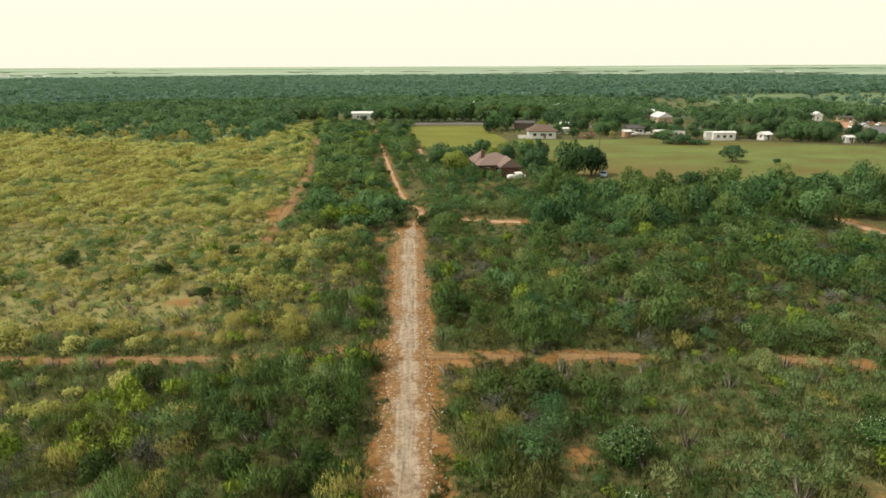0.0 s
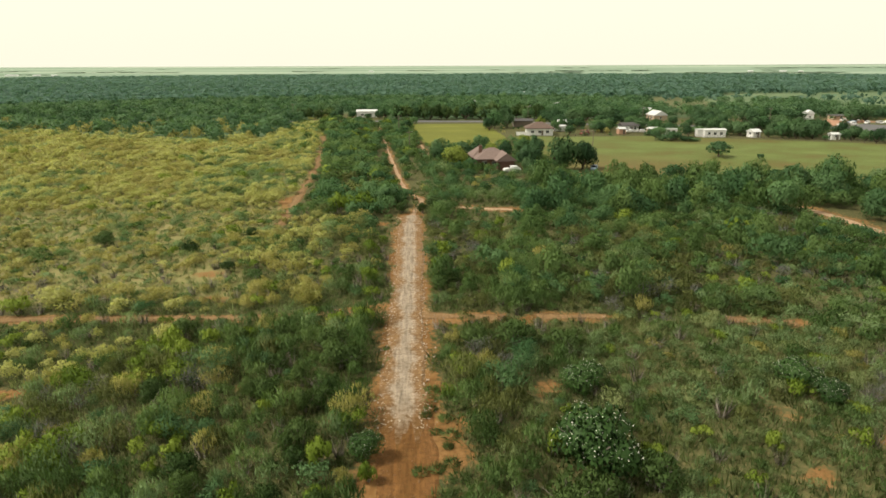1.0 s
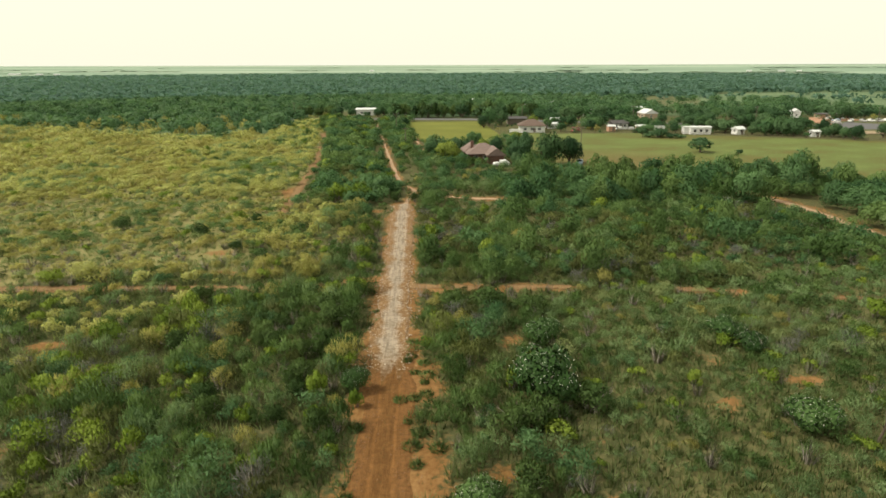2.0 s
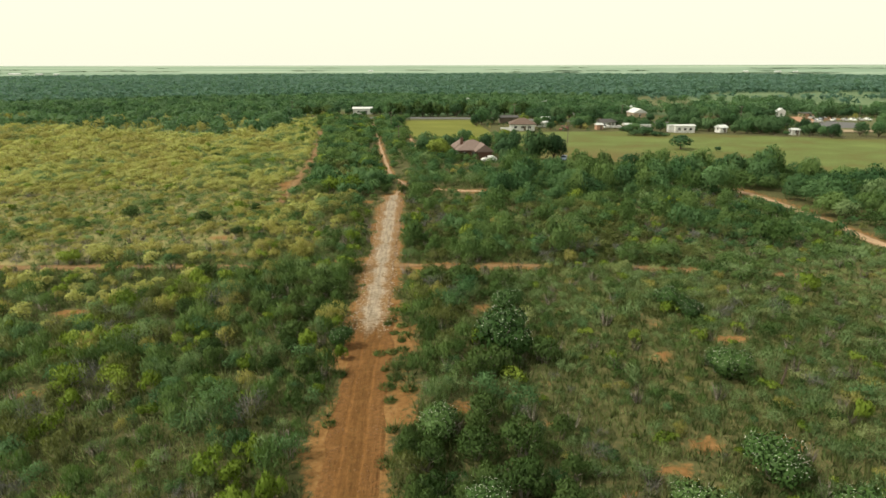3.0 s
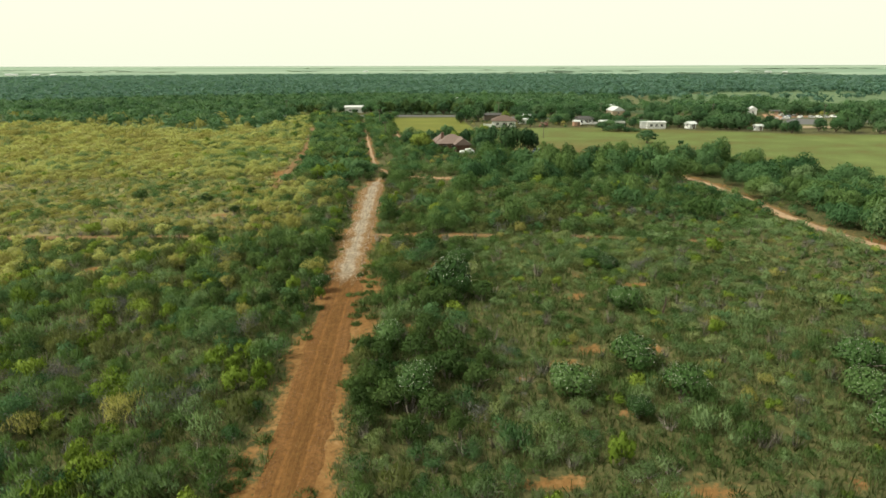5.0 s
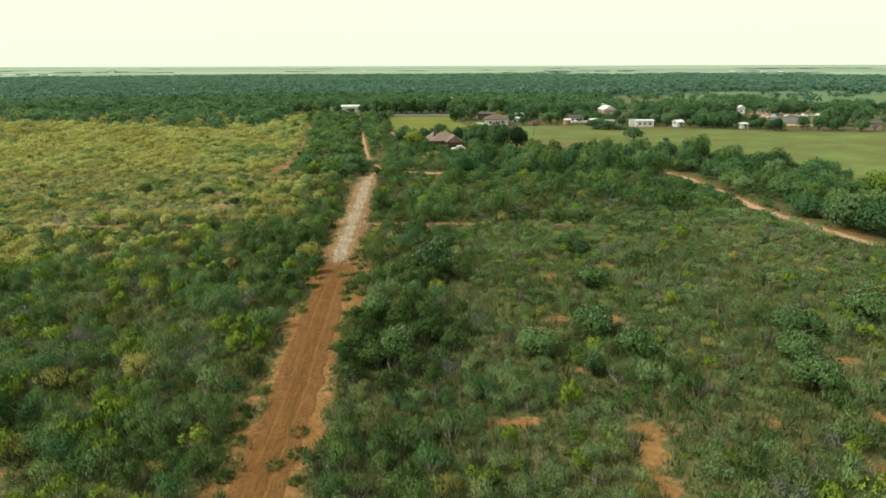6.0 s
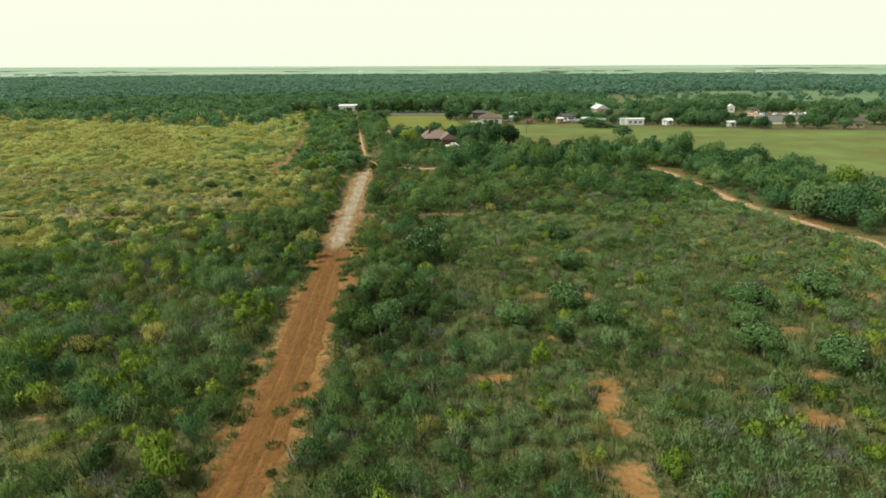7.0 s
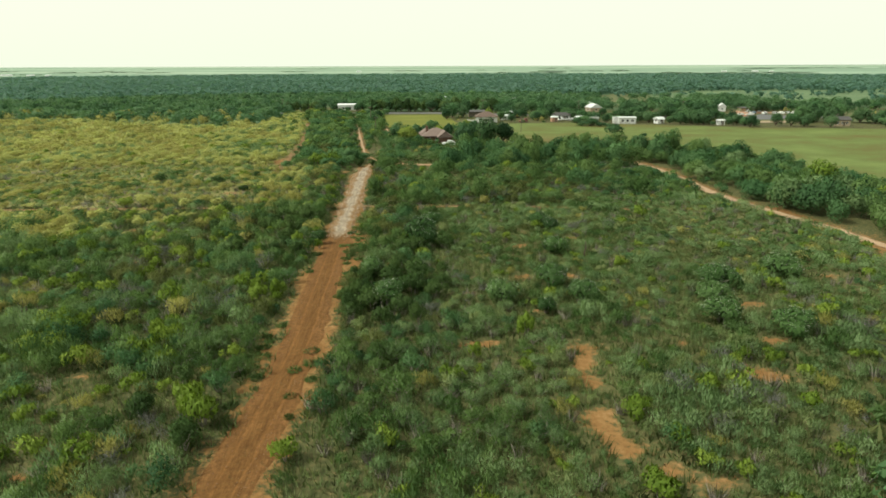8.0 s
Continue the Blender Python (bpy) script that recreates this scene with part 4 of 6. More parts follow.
MIXES = {   # stand: spacing, radius range, height per radius, shares in the order of KINDS, share kept
    1: (1.75, (0.8, 3.0), (0.95, 1.4), (0.36, 0.1, 0.02, 0.0, 0.36, 0.0, 0.02, 0.06, 0.05), 1.35),
    12: (1.95, (0.8, 3.0), (0.9, 1.35), (0.36, 0.06, 0.04, 0.0, 0.12, 0.02, 0.03, 0.32, 0.05), 1.25),
    11: (1.62, (0.7, 2.2), (0.8, 1.25), (0.23, 0.5, 0.08, 0.0, 0.02, 0.03, 0.1, 0.0, 0.05), 1.4),
    2: (1.9, (0.9, 3.2), (0.95, 1.4), (0.35, 0.14, 0.15, 0.0, 0.19, 0.03, 0.0, 0.06, 0.09), 1.4),
    10: (1.9, (0.9, 3.2), (0.95, 1.4), (0.35, 0.15, 0.15, 0.0, 0.15, 0.03, 0.0, 0.12, 0.055), 1.4),
    14: (2.3, (1.0, 3.0), (0.85, 1.25), (0.2, 0.14, 0.04, 0.26, 0.02, 0.32, 0.0, 0.02), 1.2),
    13: (1.95, (0.8, 2.7), (0.85, 1.3), (0.3, 0.32, 0.16, 0.0, 0.04, 0.14, 0.0, 0.0, 0.04), 1.25),
    3: (2.1, (0.7, 2.5), (0.55, 0.95), (0.13, 0.11, 0.05, 0.06, 0.02, 0.41, 0.2, 0.02, 0.03), 1.3),
    4: (2.35, (1.1, 3.4), (0.7, 1.05), (0.03, 0.12, 0.02, 0.45, 0.0, 0.34, 0.06), 1.2),
    5: (2.7, (1.2, 3.6), (1.0, 1.4), (0.37, 0.05, 0.09, 0.0, 0.2, 0.14, 0.0, 0.18), 1.15),
    6: (3.0, (1.5, 4.8), (1.05, 1.4), (0.4, 0.05, 0.0, 0.0, 0.52, 0.03, 0.0), 1.0),
    7: (4.7, (2.8, 5.4), (1.15, 1.45), (0.4, 0.1, 0.015, 0.0, 0.48, 0.0, 0.0), 1.4),
    15: (3.5, (1.9, 4.2), (1.0, 1.35), (0.48, 0.0, 0.06, 0.0, 0.4, 0.0, 0.0, 0.06), 1.25),
    16: (1.65, (0.7, 2.2), (0.65, 1.05), (0.24, 0.44, 0.05, 0.0, 0.02, 0.04, 0.16, 0.03, 0.03), 1.4),
    8: (5.5, (1.2, 2.6), (1.1, 1.5), (0.4, 0.0, 0.0, 0.0, 0.45, 0.15, 0.0), 0.4),
}
BANDS = ((0, 72, 315, 0.19, 5), (72, 118, 190, 0.25, 4), (118, 190, 150, 0.26, 4), (190, 900, 76, 0.33, 5))
batch, tall = {}, {}
for stand, (step, rr, hr, shares, keep) in MIXES.items():
    y1 = {1: 116, 2: 58, 3: 165, 4: 345, 5: 310, 6: 240, 7: 160, 8: 335, 10: 60, 11: 62, 12: 116, 13: 40, 14: 106, 15: 322, 16: 62}[stand]
    y0 = {1: -44, 2: -44, 3: 56, 4: 90, 5: 56, 6: 75, 7: -40, 8: 232, 10: 0, 11: -44, 12: 16, 13: -44, 14: 22, 15: 100, 16: 0}[stand]
    xr = {1: (-3, 100), 2: (-62, 0), 3: (-170, -20), 4: (-330, -25), 5: (-45, 3), 6: (0, 112), 7: (84, 150), 8: (40, 330), 10: (-150, -8), 11: (7, 100), 12: (-1, 64), 13: (-75, -7), 14: (-160, -5), 15: (-52, 3), 16: (18, 100)}[stand]
    x, y = jitter(*xr, y0, y1, step)
    m = in_reach(x, y)
    x, y = x[m], y[m]
    m = (stand_of(x, y) == stand) & (RNG.random(len(x)) < keep * (0.55 + 0.9 * vnoise(x, y, 5.0, 31 + stand)))
    x, y = x[m], y[m]
    size = np.clip(RNG.beta(1.3, 2.4, len(x)) * 0.75 + 0.8 * (vnoise(x, y, 7, 41) - 0.35), 0, 1)
    r = rr[0] + (rr[1] - rr[0]) * size
    h = r * RNG.uniform(*hr, len(x))
    small = np.where((x < 60) & (x > 2) & (y > 122), np.clip(1.0 - (y - 122) * 0.016, 0.66, 1), 1.0) * np.where((x > 62) & (x < 88) & (y > 60) & (y < 109), 0.88, 1.0) * np.where((x < 2) & (y > 270), 0.85, 1.0) * np.where((x < -40) & (y > 185), 1.25, 1.0) * np.where((x > 7) & (x < 19) & (y > 97) & (y < 113), 0.42, 1.0)
    if stand in (2, 3, 10, 13, 14):     # low growth before the cross track, but for a few gaps
        small = small * np.where((x < -15) & (x > -80) & (y > 50.5) & (y < 57.5) & (np.abs(x + 33) > 2.5), np.clip(0.35 + 0.1 * (57.5 - y), 0.4, 0.95), 1.0)
    if stand in (5, 6, 15):     # low growth along the lanes
        small = small * np.where(seg_dist(x, y, MAIN_FAR[:8]) < 5.5, 0.62, 1.0) * np.where(seg_dist(x, y, LEFT_TRACK[3:]) < 5, 0.6, 1.0)
    for cx, cy, rx, ry in BARE_SOUTH + BARE_NORTH:     # low growth on the near side of the open patches
        small = small * np.where((np.abs(x - cx) < rx + 0.8) & (y < cy + ry) & (y > cy - ry - 4.5), 0.55, 1.0)
    r, h = r * small, h * small
    m = clear_of(x, y, r) & clear_of_heroes(x, y, r)
    x, y, r, h = x[m], y[m], r[m], h[m]
    share = np.array(shares) / sum(shares)
    drift = RNG.random(len(x)) * 0.6 + 0.5 * vnoise(x, y, 9, 51) if stand not in (3, 4) else RNG.random(len(x)) * 0.6 + 0.6 * vnoise(x, y, 16, 51) - 0.2 * np.clip((x + 100) / 55, 0, 1) + 0.16 * np.clip((-110 - x) / 50, 0, 1)
    drift = np.argsort(np.argsort(drift)) / max(1, len(x)) * 0.999
    kind = np.searchsorted(np.cumsum(share), drift)
    d = reach(x, y)
    if stand in (7, 15):      # crowns of these larger trees are built finer
        for k, name in enumerate(KINDS):
            m = kind == k
            if m.any():
                tall.setdefault((name, stand), []).append(np.stack([x[m], y[m], r[m], h[m]], 1))
        continue
    for k, name in enumerate(KINDS):
        for b, (lo, hi, n, leaf, var) in enumerate(BANDS):
            for big in (0, 1):
                m = (kind == k) & (d >= lo) & (d < hi) & ((r > 2.2) == big)
                if m.any():
                    batch.setdefault((name, b, big), []).append(np.stack([x[m], y[m], r[m], h[m]], 1))

# taller round-crowned trees that rise out of the thicket, most of them along the pasture
for tx0, tx1, ty0, ty1, tstep, tkeep, trad, ttall in ((30, 84, 104, 136, 5.6, 0.6, (2.6, 4.4), (5.6, 7.8)), (4, 78, 62, 106, 8.5, 0.5, (2.2, 3.6), (4.0, 5.6)), (88, 106, 112, 134, 5.5, 0.8, (3.0, 4.4), (6.8, 8.4))):
    x, y = jitter(tx0, tx1, ty0, ty1, tstep)
    m = (RNG.random(len(x)) < tkeep) & np.isin(stand_of(x, y), (1, 6, 7, 12)) & ~inside(x, y + 3, PASTURE)
    x, y = x[m], y[m]
    grade = RNG.random(len(x))
    r = trad[0] + (trad[1] - trad[0]) * grade
    m = clear_of(x, y, r) & clear_of_heroes(x, y, r)
    for name, pick in (("mesquite_scrub", m & (grade < 0.55)), ("green_thicket", m & (grade >= 0.55))):
        tall.setdefault((name, 6), []).append(np.stack([x, y, r, ttall[0] + (ttall[1] - ttall[0]) * RNG.random(len(x))], 1)[pick])

# the shrubs nearest to the flight stand as things of their own, the rest as stuff
single = []
for (name, b, big), rows in sorted(batch.items()):
    mat, label, how = KINDS[name]
    _, _, n, leaf, var = BANDS[b]
    p = np.concatenate(rows)
    if b == 0 and not big and name in ("mesquite_scrub", "sage_scrub", "green_thicket"):
        near = (p[:, 0] > -17) & (p[:, 0] < 27) & (p[:, 1] > -31) & (p[:, 1] < 12)
        near &= np.cumsum(near) <= 100
        single.append((name, p[near]))
        p = p[~near]
    if b == 0 and name in ("mesquite_scrub", "olive_scrub", "thorn_scrub"):
        n, leaf, how = int(n * 1.06), leaf * 1.34, {**how, "thin": 0.2, "up": 1.5, "skin": 0.2}
    if b == 0 and name == "sage_scrub":
        leaf, how = leaf * 1.15, {**how, "thin": 0.23, "up": 1.6, "skin": 0.3}
    if name == "twig_scrub":
        n, leaf = int(n * 0.9), leaf * 1.7
    if b == 0 and name == "green_thicket":
        n, leaf = int(n * 1.5), leaf * 0.72
    if big:
        n, leaf = int(n * (2.2 if b < 1 else 2.8 if b < 3 else 1.5)), leaf * (0.6 if b < 1 else 0.52 if b < 3 else 0.78)
    tpl = [crown_tris(100 + 10 * b + s, n, leaf, **how) for s in range(var)]
    scatter(name, mat, label, tpl, p[:, 0], p[:, 1], p[:, 2], p[:, 3], RNG.random(len(p)))
for (name, stand), rows in sorted(tall.items()):
    mat, label, how = KINDS[name]
    p = np.concatenate(rows)
    scatter(name, mat, label, [crown_tris(160 + s, {6: 760, 7: 1250, 15: 320}[stand], {6: 0.14, 7: 0.115, 15: 0.19}[stand], **{**how, "lobes": 9, "thin": 0.6, "skin": 0.7, "up": 0.15, "low": 0.04, "spread": 0.66, "lobe_size": (0.28, 0.46), "stray": 0.08}) for s in range(5)], p[:, 0], p[:, 1], p[:, 2], p[:, 3], RNG.random(len(p)))
SINGLE = {"mesquite_scrub": ("mesquite_shrub", "olive-green feathery mesquite shrub"), "sage_scrub": ("sage_shrub", "grey-green sage shrub with bare twigs"), "green_thicket": ("thicket_shrub", "dense dark green thicket shrub")}
for name, rows in single:
    mat, _, how = KINDS[name]
    nm, label = SINGLE[name]
    plant_all([plant(nm, label, "shrub", nm.replace("_", " ") + "s by the dirt road", np_mesh("foliage", crown_tris(200 + s, 800, 0.15, **{**how, "skin": 0.25, "up": 1.4, "thin": min(how["thin"], 0.3)}), mat), STEMS[s % 3]) for s in range(4)], [tuple(float(v) for v in row) for row in rows], 8)

# the same scrub goes on behind and beside the flight, finer near it
for sx0, sx1, sy0, sy1, sstep, sn, sleaf in ((-52, 80, -104, -30, 2.05, 60, 0.44), (-130, 150, -170, 40, 3.1, 16, 0.8)):
    x, y = jitter(sx0, sx1, sy0, sy1, sstep)
    m = ~in_reach(x, y, 6) & clear_of(x, y, 1.2) & (RNG.random(len(x)) < 0.7 + 0.6 * vnoise(x, y, 8, 32))
    if sn < 20:
        m &= ~((x > -52) & (x < 80) & (y > -104) & (y < -30))
    x, y = x[m], y[m]
    r = 1.1 + 1.9 * np.clip(RNG.random(len(x)) * 0.6 + 0.7 * (vnoise(x, y, 7, 36) - 0.2), 0, 1)
    pick = RNG.choice(4, len(x), p=(0.42, 0.25, 0.2, 0.13))
    for k, name in enumerate(("mesquite_scrub", "sage_scrub", "green_thicket", "thorn_scrub")):
        m = pick == k
        scatter(name, KINDS[name][0], KINDS[name][1], [crown_tris(180 + j, sn, sleaf, **KINDS[name][2]) for j in range(3)], x[m], y[m], r[m], r[m] * RNG.uniform(0.9, 1.3, m.sum()), RNG.random(m.sum()))

# dry grass tufts between the shrubs
for lo, hi, step, n, width, tall in ((0, 78, 0.8, 16, 0.085, (0.5, 1.3)), (78, 135, 1.5, 12, 0.15, (0.5, 1.2)), (135, 230, 2.6, 9, 0.26, (0.6, 1.1))):
    x, y = jitter(-170, 110, -44, 200, step)
    m = in_reach(x, y)
    x, y = x[m], y[m]
    d, st = reach(x, y), None
    m = (d >= lo) & (d < hi) & (RNG.random(len(x)) < 0.7 + 0.5 * vnoise(x, y, 4, 61))
    x, y = x[m], y[m]
    st = stand_of(x, y)
    m = (st > 0) & ((st < 7) | (st > 9)) & (st != 15) & (bare_at(x, y) < 0.3 + 0.35 * RNG.random(len(x)))
    x, y = x[m], y[m]
    st = stand_of(x, y)
    green = (st == 2) | (st == 12) | (((st == 11) | (st == 16)) & (RNG.random(len(x)) < 0.35)) | ((st == 1) & (RNG.random(len(x)) < 0.75)) | ((st != 3) & (RNG.random(len(x)) < np.clip(vnoise(x, y, 11, 62) * 1.6 - 0.35, 0.1, 0.9))) | (st == 5) | (st == 6)
    for nm, mt, lb, pick in (("dry_grass", M_DRY, "dry straw and green grass tufts on red earth", ~green), ("green_weeds", M_WEED, "green weeds and grass under the scrub", green)):
        gx_, gy_ = x[pick], y[pick]
        scatter(nm, mt, lb, [spray_tris(300 + k, n, 1.0, width, 0.9, 0.5) for k in range(4)], gx_, gy_, RNG.uniform(0.6, 1.2, len(gx_)), RNG.uniform(*tall, len(gx_)), RNG.random(len(gx_)), "grass")

# bare grey twigs and dead branches sticking out of the scrub
x, y = jitter(-60, 88, -40, 90, 4.2)
m = in_reach(x, y)
x, y = x[m], y[m]
st = stand_of(x, y)
m = (st > 0) & ((st < 6) | (st > 9)) & clear_of(x, y, 0.3) & (RNG.random(len(x)) < 0.6)
x, y = x[m], y[m]
scatter("dead_brush", M_TWIG, "bare grey twigs standing among scrub", [spray_tris(400 + k, 46, 1.0, 0.042, 0.9, 0.3) for k in range(4)], x, y, RNG.uniform(0.9, 1.6, len(x)), RNG.uniform(1.4, 2.4, len(x)), RNG.random(len(x)))

# low green weeds along the dirt road's verges
WEEDS = [(1.8, 38.2), (1.6, 36.4), (1.6, 34.9), (1.2, 33.9), (3.3, 37.4), (2.9, 29.4), (3.1, 27.3), (1.9, 26.6), (2.8, 23.6), (4.0, 23.2), (1.3, 22.8), (1.7, 19.4), (2.1, 17.0), (3.9, 19.0), (0.6, 26.3), (2.0, 31.5), (3.5, 25.6),
         (-4.2, -9.7), (-5.2, -12.5), (-4.7, -15.7), (-3.6, -17.8), (-5.0, -14.5), (-5.5, -13.4), (0.3, -21.5), (1.4, -15.3), (-0.1, -16.7), (-4.9, -22.7), (-4.4, -11.1), (-3.6, -5.5), (2.0, 8.0), (2.2, 3.2), (-3.2, 22), (-3.2, 13.5), (2.8, 45), (-3.0, 47), (-3.4, 62), (-4.6, -8.4), (-5.3, -11.4), (-4.0, -13.2), (-5.6, -16.8), (1.0, -12.4), (1.8, -18.6), (0.9, -25.0), (2.4, 12.4), (2.9, 33.4), (2.4, 21.2), (3.3, 31.0)]
weed_masters = [tagged(new("verge_weed", np_mesh("verge_weed", spray_tris(500 + k, 240, 1.0, 0.07, 1.2, 0.75), M_MESQUITE)), "low dark green weed on the red verge", "weed", "weeds along the dirt road") for k in range(3)]
plant_all(weed_masters, [(wx, wy, random.uniform(0.45, 0.95), random.uniform(0.3, 0.6)) for wx, wy in WEEDS], 9)


def build_stones(name, label, material, count, seed, ys, off, spread, size):
    """Loose stones strewn along both edges of the road."""
    bm = bmesh.new()
    rng = random.Random(seed)
    for k in range(count):
        yy = rng.uniform(*ys)
        side = rng.choice((-1, 1))
        xx = float(np.interp(yy, [-34, -9, 16, 40, 84, 104], [-2.3, -0.5, -0.7, -0.95, -0.7, -0.85])) + side * rng.gauss(off, spread)
        s = rng.uniform(*size)
        zz = float(ground_z(np.array([xx]), np.array([yy]))[0]) + s * 0.2 + (0.08 if off < 2 else 0.0)
        mm = Matrix.Translation((xx, yy, zz)) @ Euler((rng.uniform(-0.4, 0.4), rng.uniform(-0.4, 0.4), rng.uniform(0, 3))).to_matrix().to_4x4() @ Matrix.Diagonal((s * rng.uniform(0.8, 1.5), s * rng.uniform(0.6, 1), s * rng.uniform(0.35, 0.6), 1))
        vs = [bm.verts.new(mm @ Vector(v)) for v in ((1, 0, 0), (-1, 0, 0), (0, 1, 0), (0, -1, 0), (0, 0, 1), (0, 0, -1))]
        for a, b, c in ((0, 2, 4), (2, 1, 4), (1, 3, 4), (3, 0, 4), (2, 0, 5), (1, 2, 5), (3, 1, 5), (0, 3, 5)):
            bm.faces.new((vs[a], vs[b], vs[c]))
    me = bpy.data.meshes.new(name)
    bm.to_mesh(me)
    bm.free()
    me.materials.append(material)
    tagged(new(name, me), label, "stones", kind="stuff")


build_stones("verge_stones", "pale stones along the dirt road's verges", M_STONE, 900, 4, (-36, 104), 2.7, 0.5, (0.03, 0.075))
build_stones("caliche_rubble", "white caliche rubble along the track's edges", M_RUBBLE, 2000, 5, (32, 106), 1.75, 0.55, (0.04, 0.14))
build_stones("dirt_clods", "loose red-brown clods on the dirt road", M_CLOD, 1300, 6, (-40, 38), 1.5, 0.55, (0.03, 0.09))

def snag(x, y, tall, lean):
    """A dead, blackened trunk with a few broken limbs."""
    ob = tagged(new("dead_tree"), "small blackened dead tree standing in scrub", "dead tree")
    ob.matrix_basis = pose(x, y, 0, lean, 0, 20)
    bm = bmesh.new()
    limb(bm, (0, 0, -0.1), (0.08, 0, tall * 0.5), 0.13, 0.1, 7)
    limb(bm, (0.08, 0, tall * 0.5), (-0.1, 0.05, tall), 0.1, 0.04, 6)
    part("trunk", bm, M_BARK, ob)
    for a, z0, n in ((0.4, 0.45, 0.9), (2.6, 0.6, 0.7), (4.4, 0.75, 0.5)):
        bm = bmesh.new()
        limb(bm, (0.03, 0, tall * z0), (n * math.cos(a), n * math.sin(a), tall * z0 + n * 0.8), 0.05, 0.015, 5)
        part("branch", bm, M_BARK, ob)


snag(40.5, 18.0, 2.6, 8)

# ---- woods to the horizon ----
for r0, r1, step, rad, tall, n, leaf in ((200, 520, 7.6, (3.0, 6.6), (4.2, 7.0), 150, 0.2), (520, 1000, 9.6, (4.0, 8.2), (4.2, 7.4), 34, 0.4), (1000, 1650, 18, (8, 16), (4.4, 6.8), 20, 0.54)):
    x, y = jitter(-0.95 * r1, 1.05 * r1, 200, r1, step)
    d = np.hypot(x, y)
    m = in_reach(x, y, 20) & (d >= r0) & (d < r1)
    x, y, d = x[m], y[m], d[m]
    m = wooded(x, y) & (RNG.random(len(x)) < np.clip(0.7 + 0.8 * vnoise(x * 0.6, y, 26 + r0 * 0.05, 71), 0, 1))
    x, y = x[m], y[m]
    rim = np.interp(x, [-420, -200, -125, -77, -43], [292, 268, 255, 246, 233])
    if r0 < 500:
        m = (x < -45) & (y < rim + 45) & (RNG.random(len(x)) < 0.6 - 0.011 * (y - rim))
        scatter("olive_scrub", M_OLIVESCRUB, KINDS["olive_scrub"][1], [crown_tris(620 + k, 150, 0.2, 9, up=0.1, thin=0.7, low=0.0, spread=0.62, lobe_size=(0.3, 0.5)) for k in range(4)], x[m], y[m], RNG.uniform(2.6, 4.6, m.sum()), RNG.uniform(3.4, 5.6, m.sum()), RNG.random(m.sum()))
        x, y = x[~m], y[~m]
    q = RNG.random(len(x))
    wood = ("near_woods", M_NEARWOODS, "dark green mesquite woods beyond the scrub") if r0 < 500 else ("far_woods", M_HAZYWOODS, "dark green woods reaching to the horizon")
    if r0 < 500:     # darker and lighter trees among them
        tone = RNG.random(len(x))
        for wname, wmat, wlabel, pick in (("dark_woods", M_THICKET, "darker trees among the woods", tone < 0.1), ("light_woods", M_TREE, "lighter green trees among the woods", tone > 0.82)):
            scatter(wname, wmat, wlabel, [crown_tris(630 + k, n, leaf, 8, up=0.0, thin=0.9, low=0.0, spread=0.6, lobe_size=(0.32, 0.5), flat=0.75, skin=0.9) for k in range(3)], x[pick], y[pick], RNG.uniform(3.4, 6.2, pick.sum()), RNG.uniform(5.0, 7.6, pick.sum()), RNG.random(pick.sum()), "woods")
        rest = (tone >= 0.1) & (tone <= 0.82)
        x, y, q = x[rest], y[rest], q[rest]
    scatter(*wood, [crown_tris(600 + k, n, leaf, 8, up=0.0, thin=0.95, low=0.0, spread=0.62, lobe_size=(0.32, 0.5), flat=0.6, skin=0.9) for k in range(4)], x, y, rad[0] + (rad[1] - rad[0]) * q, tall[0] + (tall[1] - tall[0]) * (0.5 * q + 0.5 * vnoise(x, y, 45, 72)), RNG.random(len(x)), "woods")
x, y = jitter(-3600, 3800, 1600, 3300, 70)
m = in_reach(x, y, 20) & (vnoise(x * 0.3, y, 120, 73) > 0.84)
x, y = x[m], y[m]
scatter("horizon_woods", M_HAZEPALEWOODS, "thin wood strips between far fields, paled with haze colour", [crown_tris(650 + k, 16, 0.7, 6, up=0.0, thin=0.9, low=0.0, flat=0.3) for k in range(3)], x, y, RNG.uniform(35, 60, len(x)), RNG.uniform(2.0, 3.5, len(x)), RNG.random(len(x)), "woods")


for heap_name, (heap_mat, heap_label, heap_cat, heap_tris, heap_tint) in HEAP.items():
    if heap_tris:
        tagged(new(heap_name, np_mesh(heap_name, np.concatenate(heap_tris), heap_mat, np.concatenate(heap_tint))), heap_label, heap_cat, kind="stuff")


# ---- trees of the yards and the pasture ----
def tree_master(name, label, group, seed, material, n, leaf, trunk=0.3, low=0.25, dense=9):
    """A unit tree: crown radius 1, height 1; trunk with limbs, crown of leaf sprays."""
    ob = tagged(new(name), label, "tree", group)
    rng = random.Random(seed)
    bm = bmesh.new()
    limb(bm, (0, 0, -0.03), (0.03, 0.02, trunk), 0.085, 0.06, 8)
    for k in range(6):
        a = k * 2.4 + rng.uniform(-0.3, 0.3)
        q = (0.32 * math.cos(a), 0.32 * math.sin(a), trunk + rng.uniform(0.12, 0.25))
        e = (0.68 * math.cos(a + 0.2), 0.68 * math.sin(a + 0.2), trunk + rng.uniform(0.25, 0.5))
        limb(bm, (0.03, 0.02, trunk - 0.03), q, 0.045, 0.03, 6)
        limb(bm, q, e, 0.03, 0.01, 5)
    part("trunk", bm, M_BARK, ob, "brown bark trunk and limbs")
    part("crown", np_mesh("crown", crown_tris(seed, n, leaf, dense, up=0.05, skin=0.7, thin=0.8, low=low, spread=0.66, lobe_size=(0.28, 0.44)), material), None, ob)
    return ob


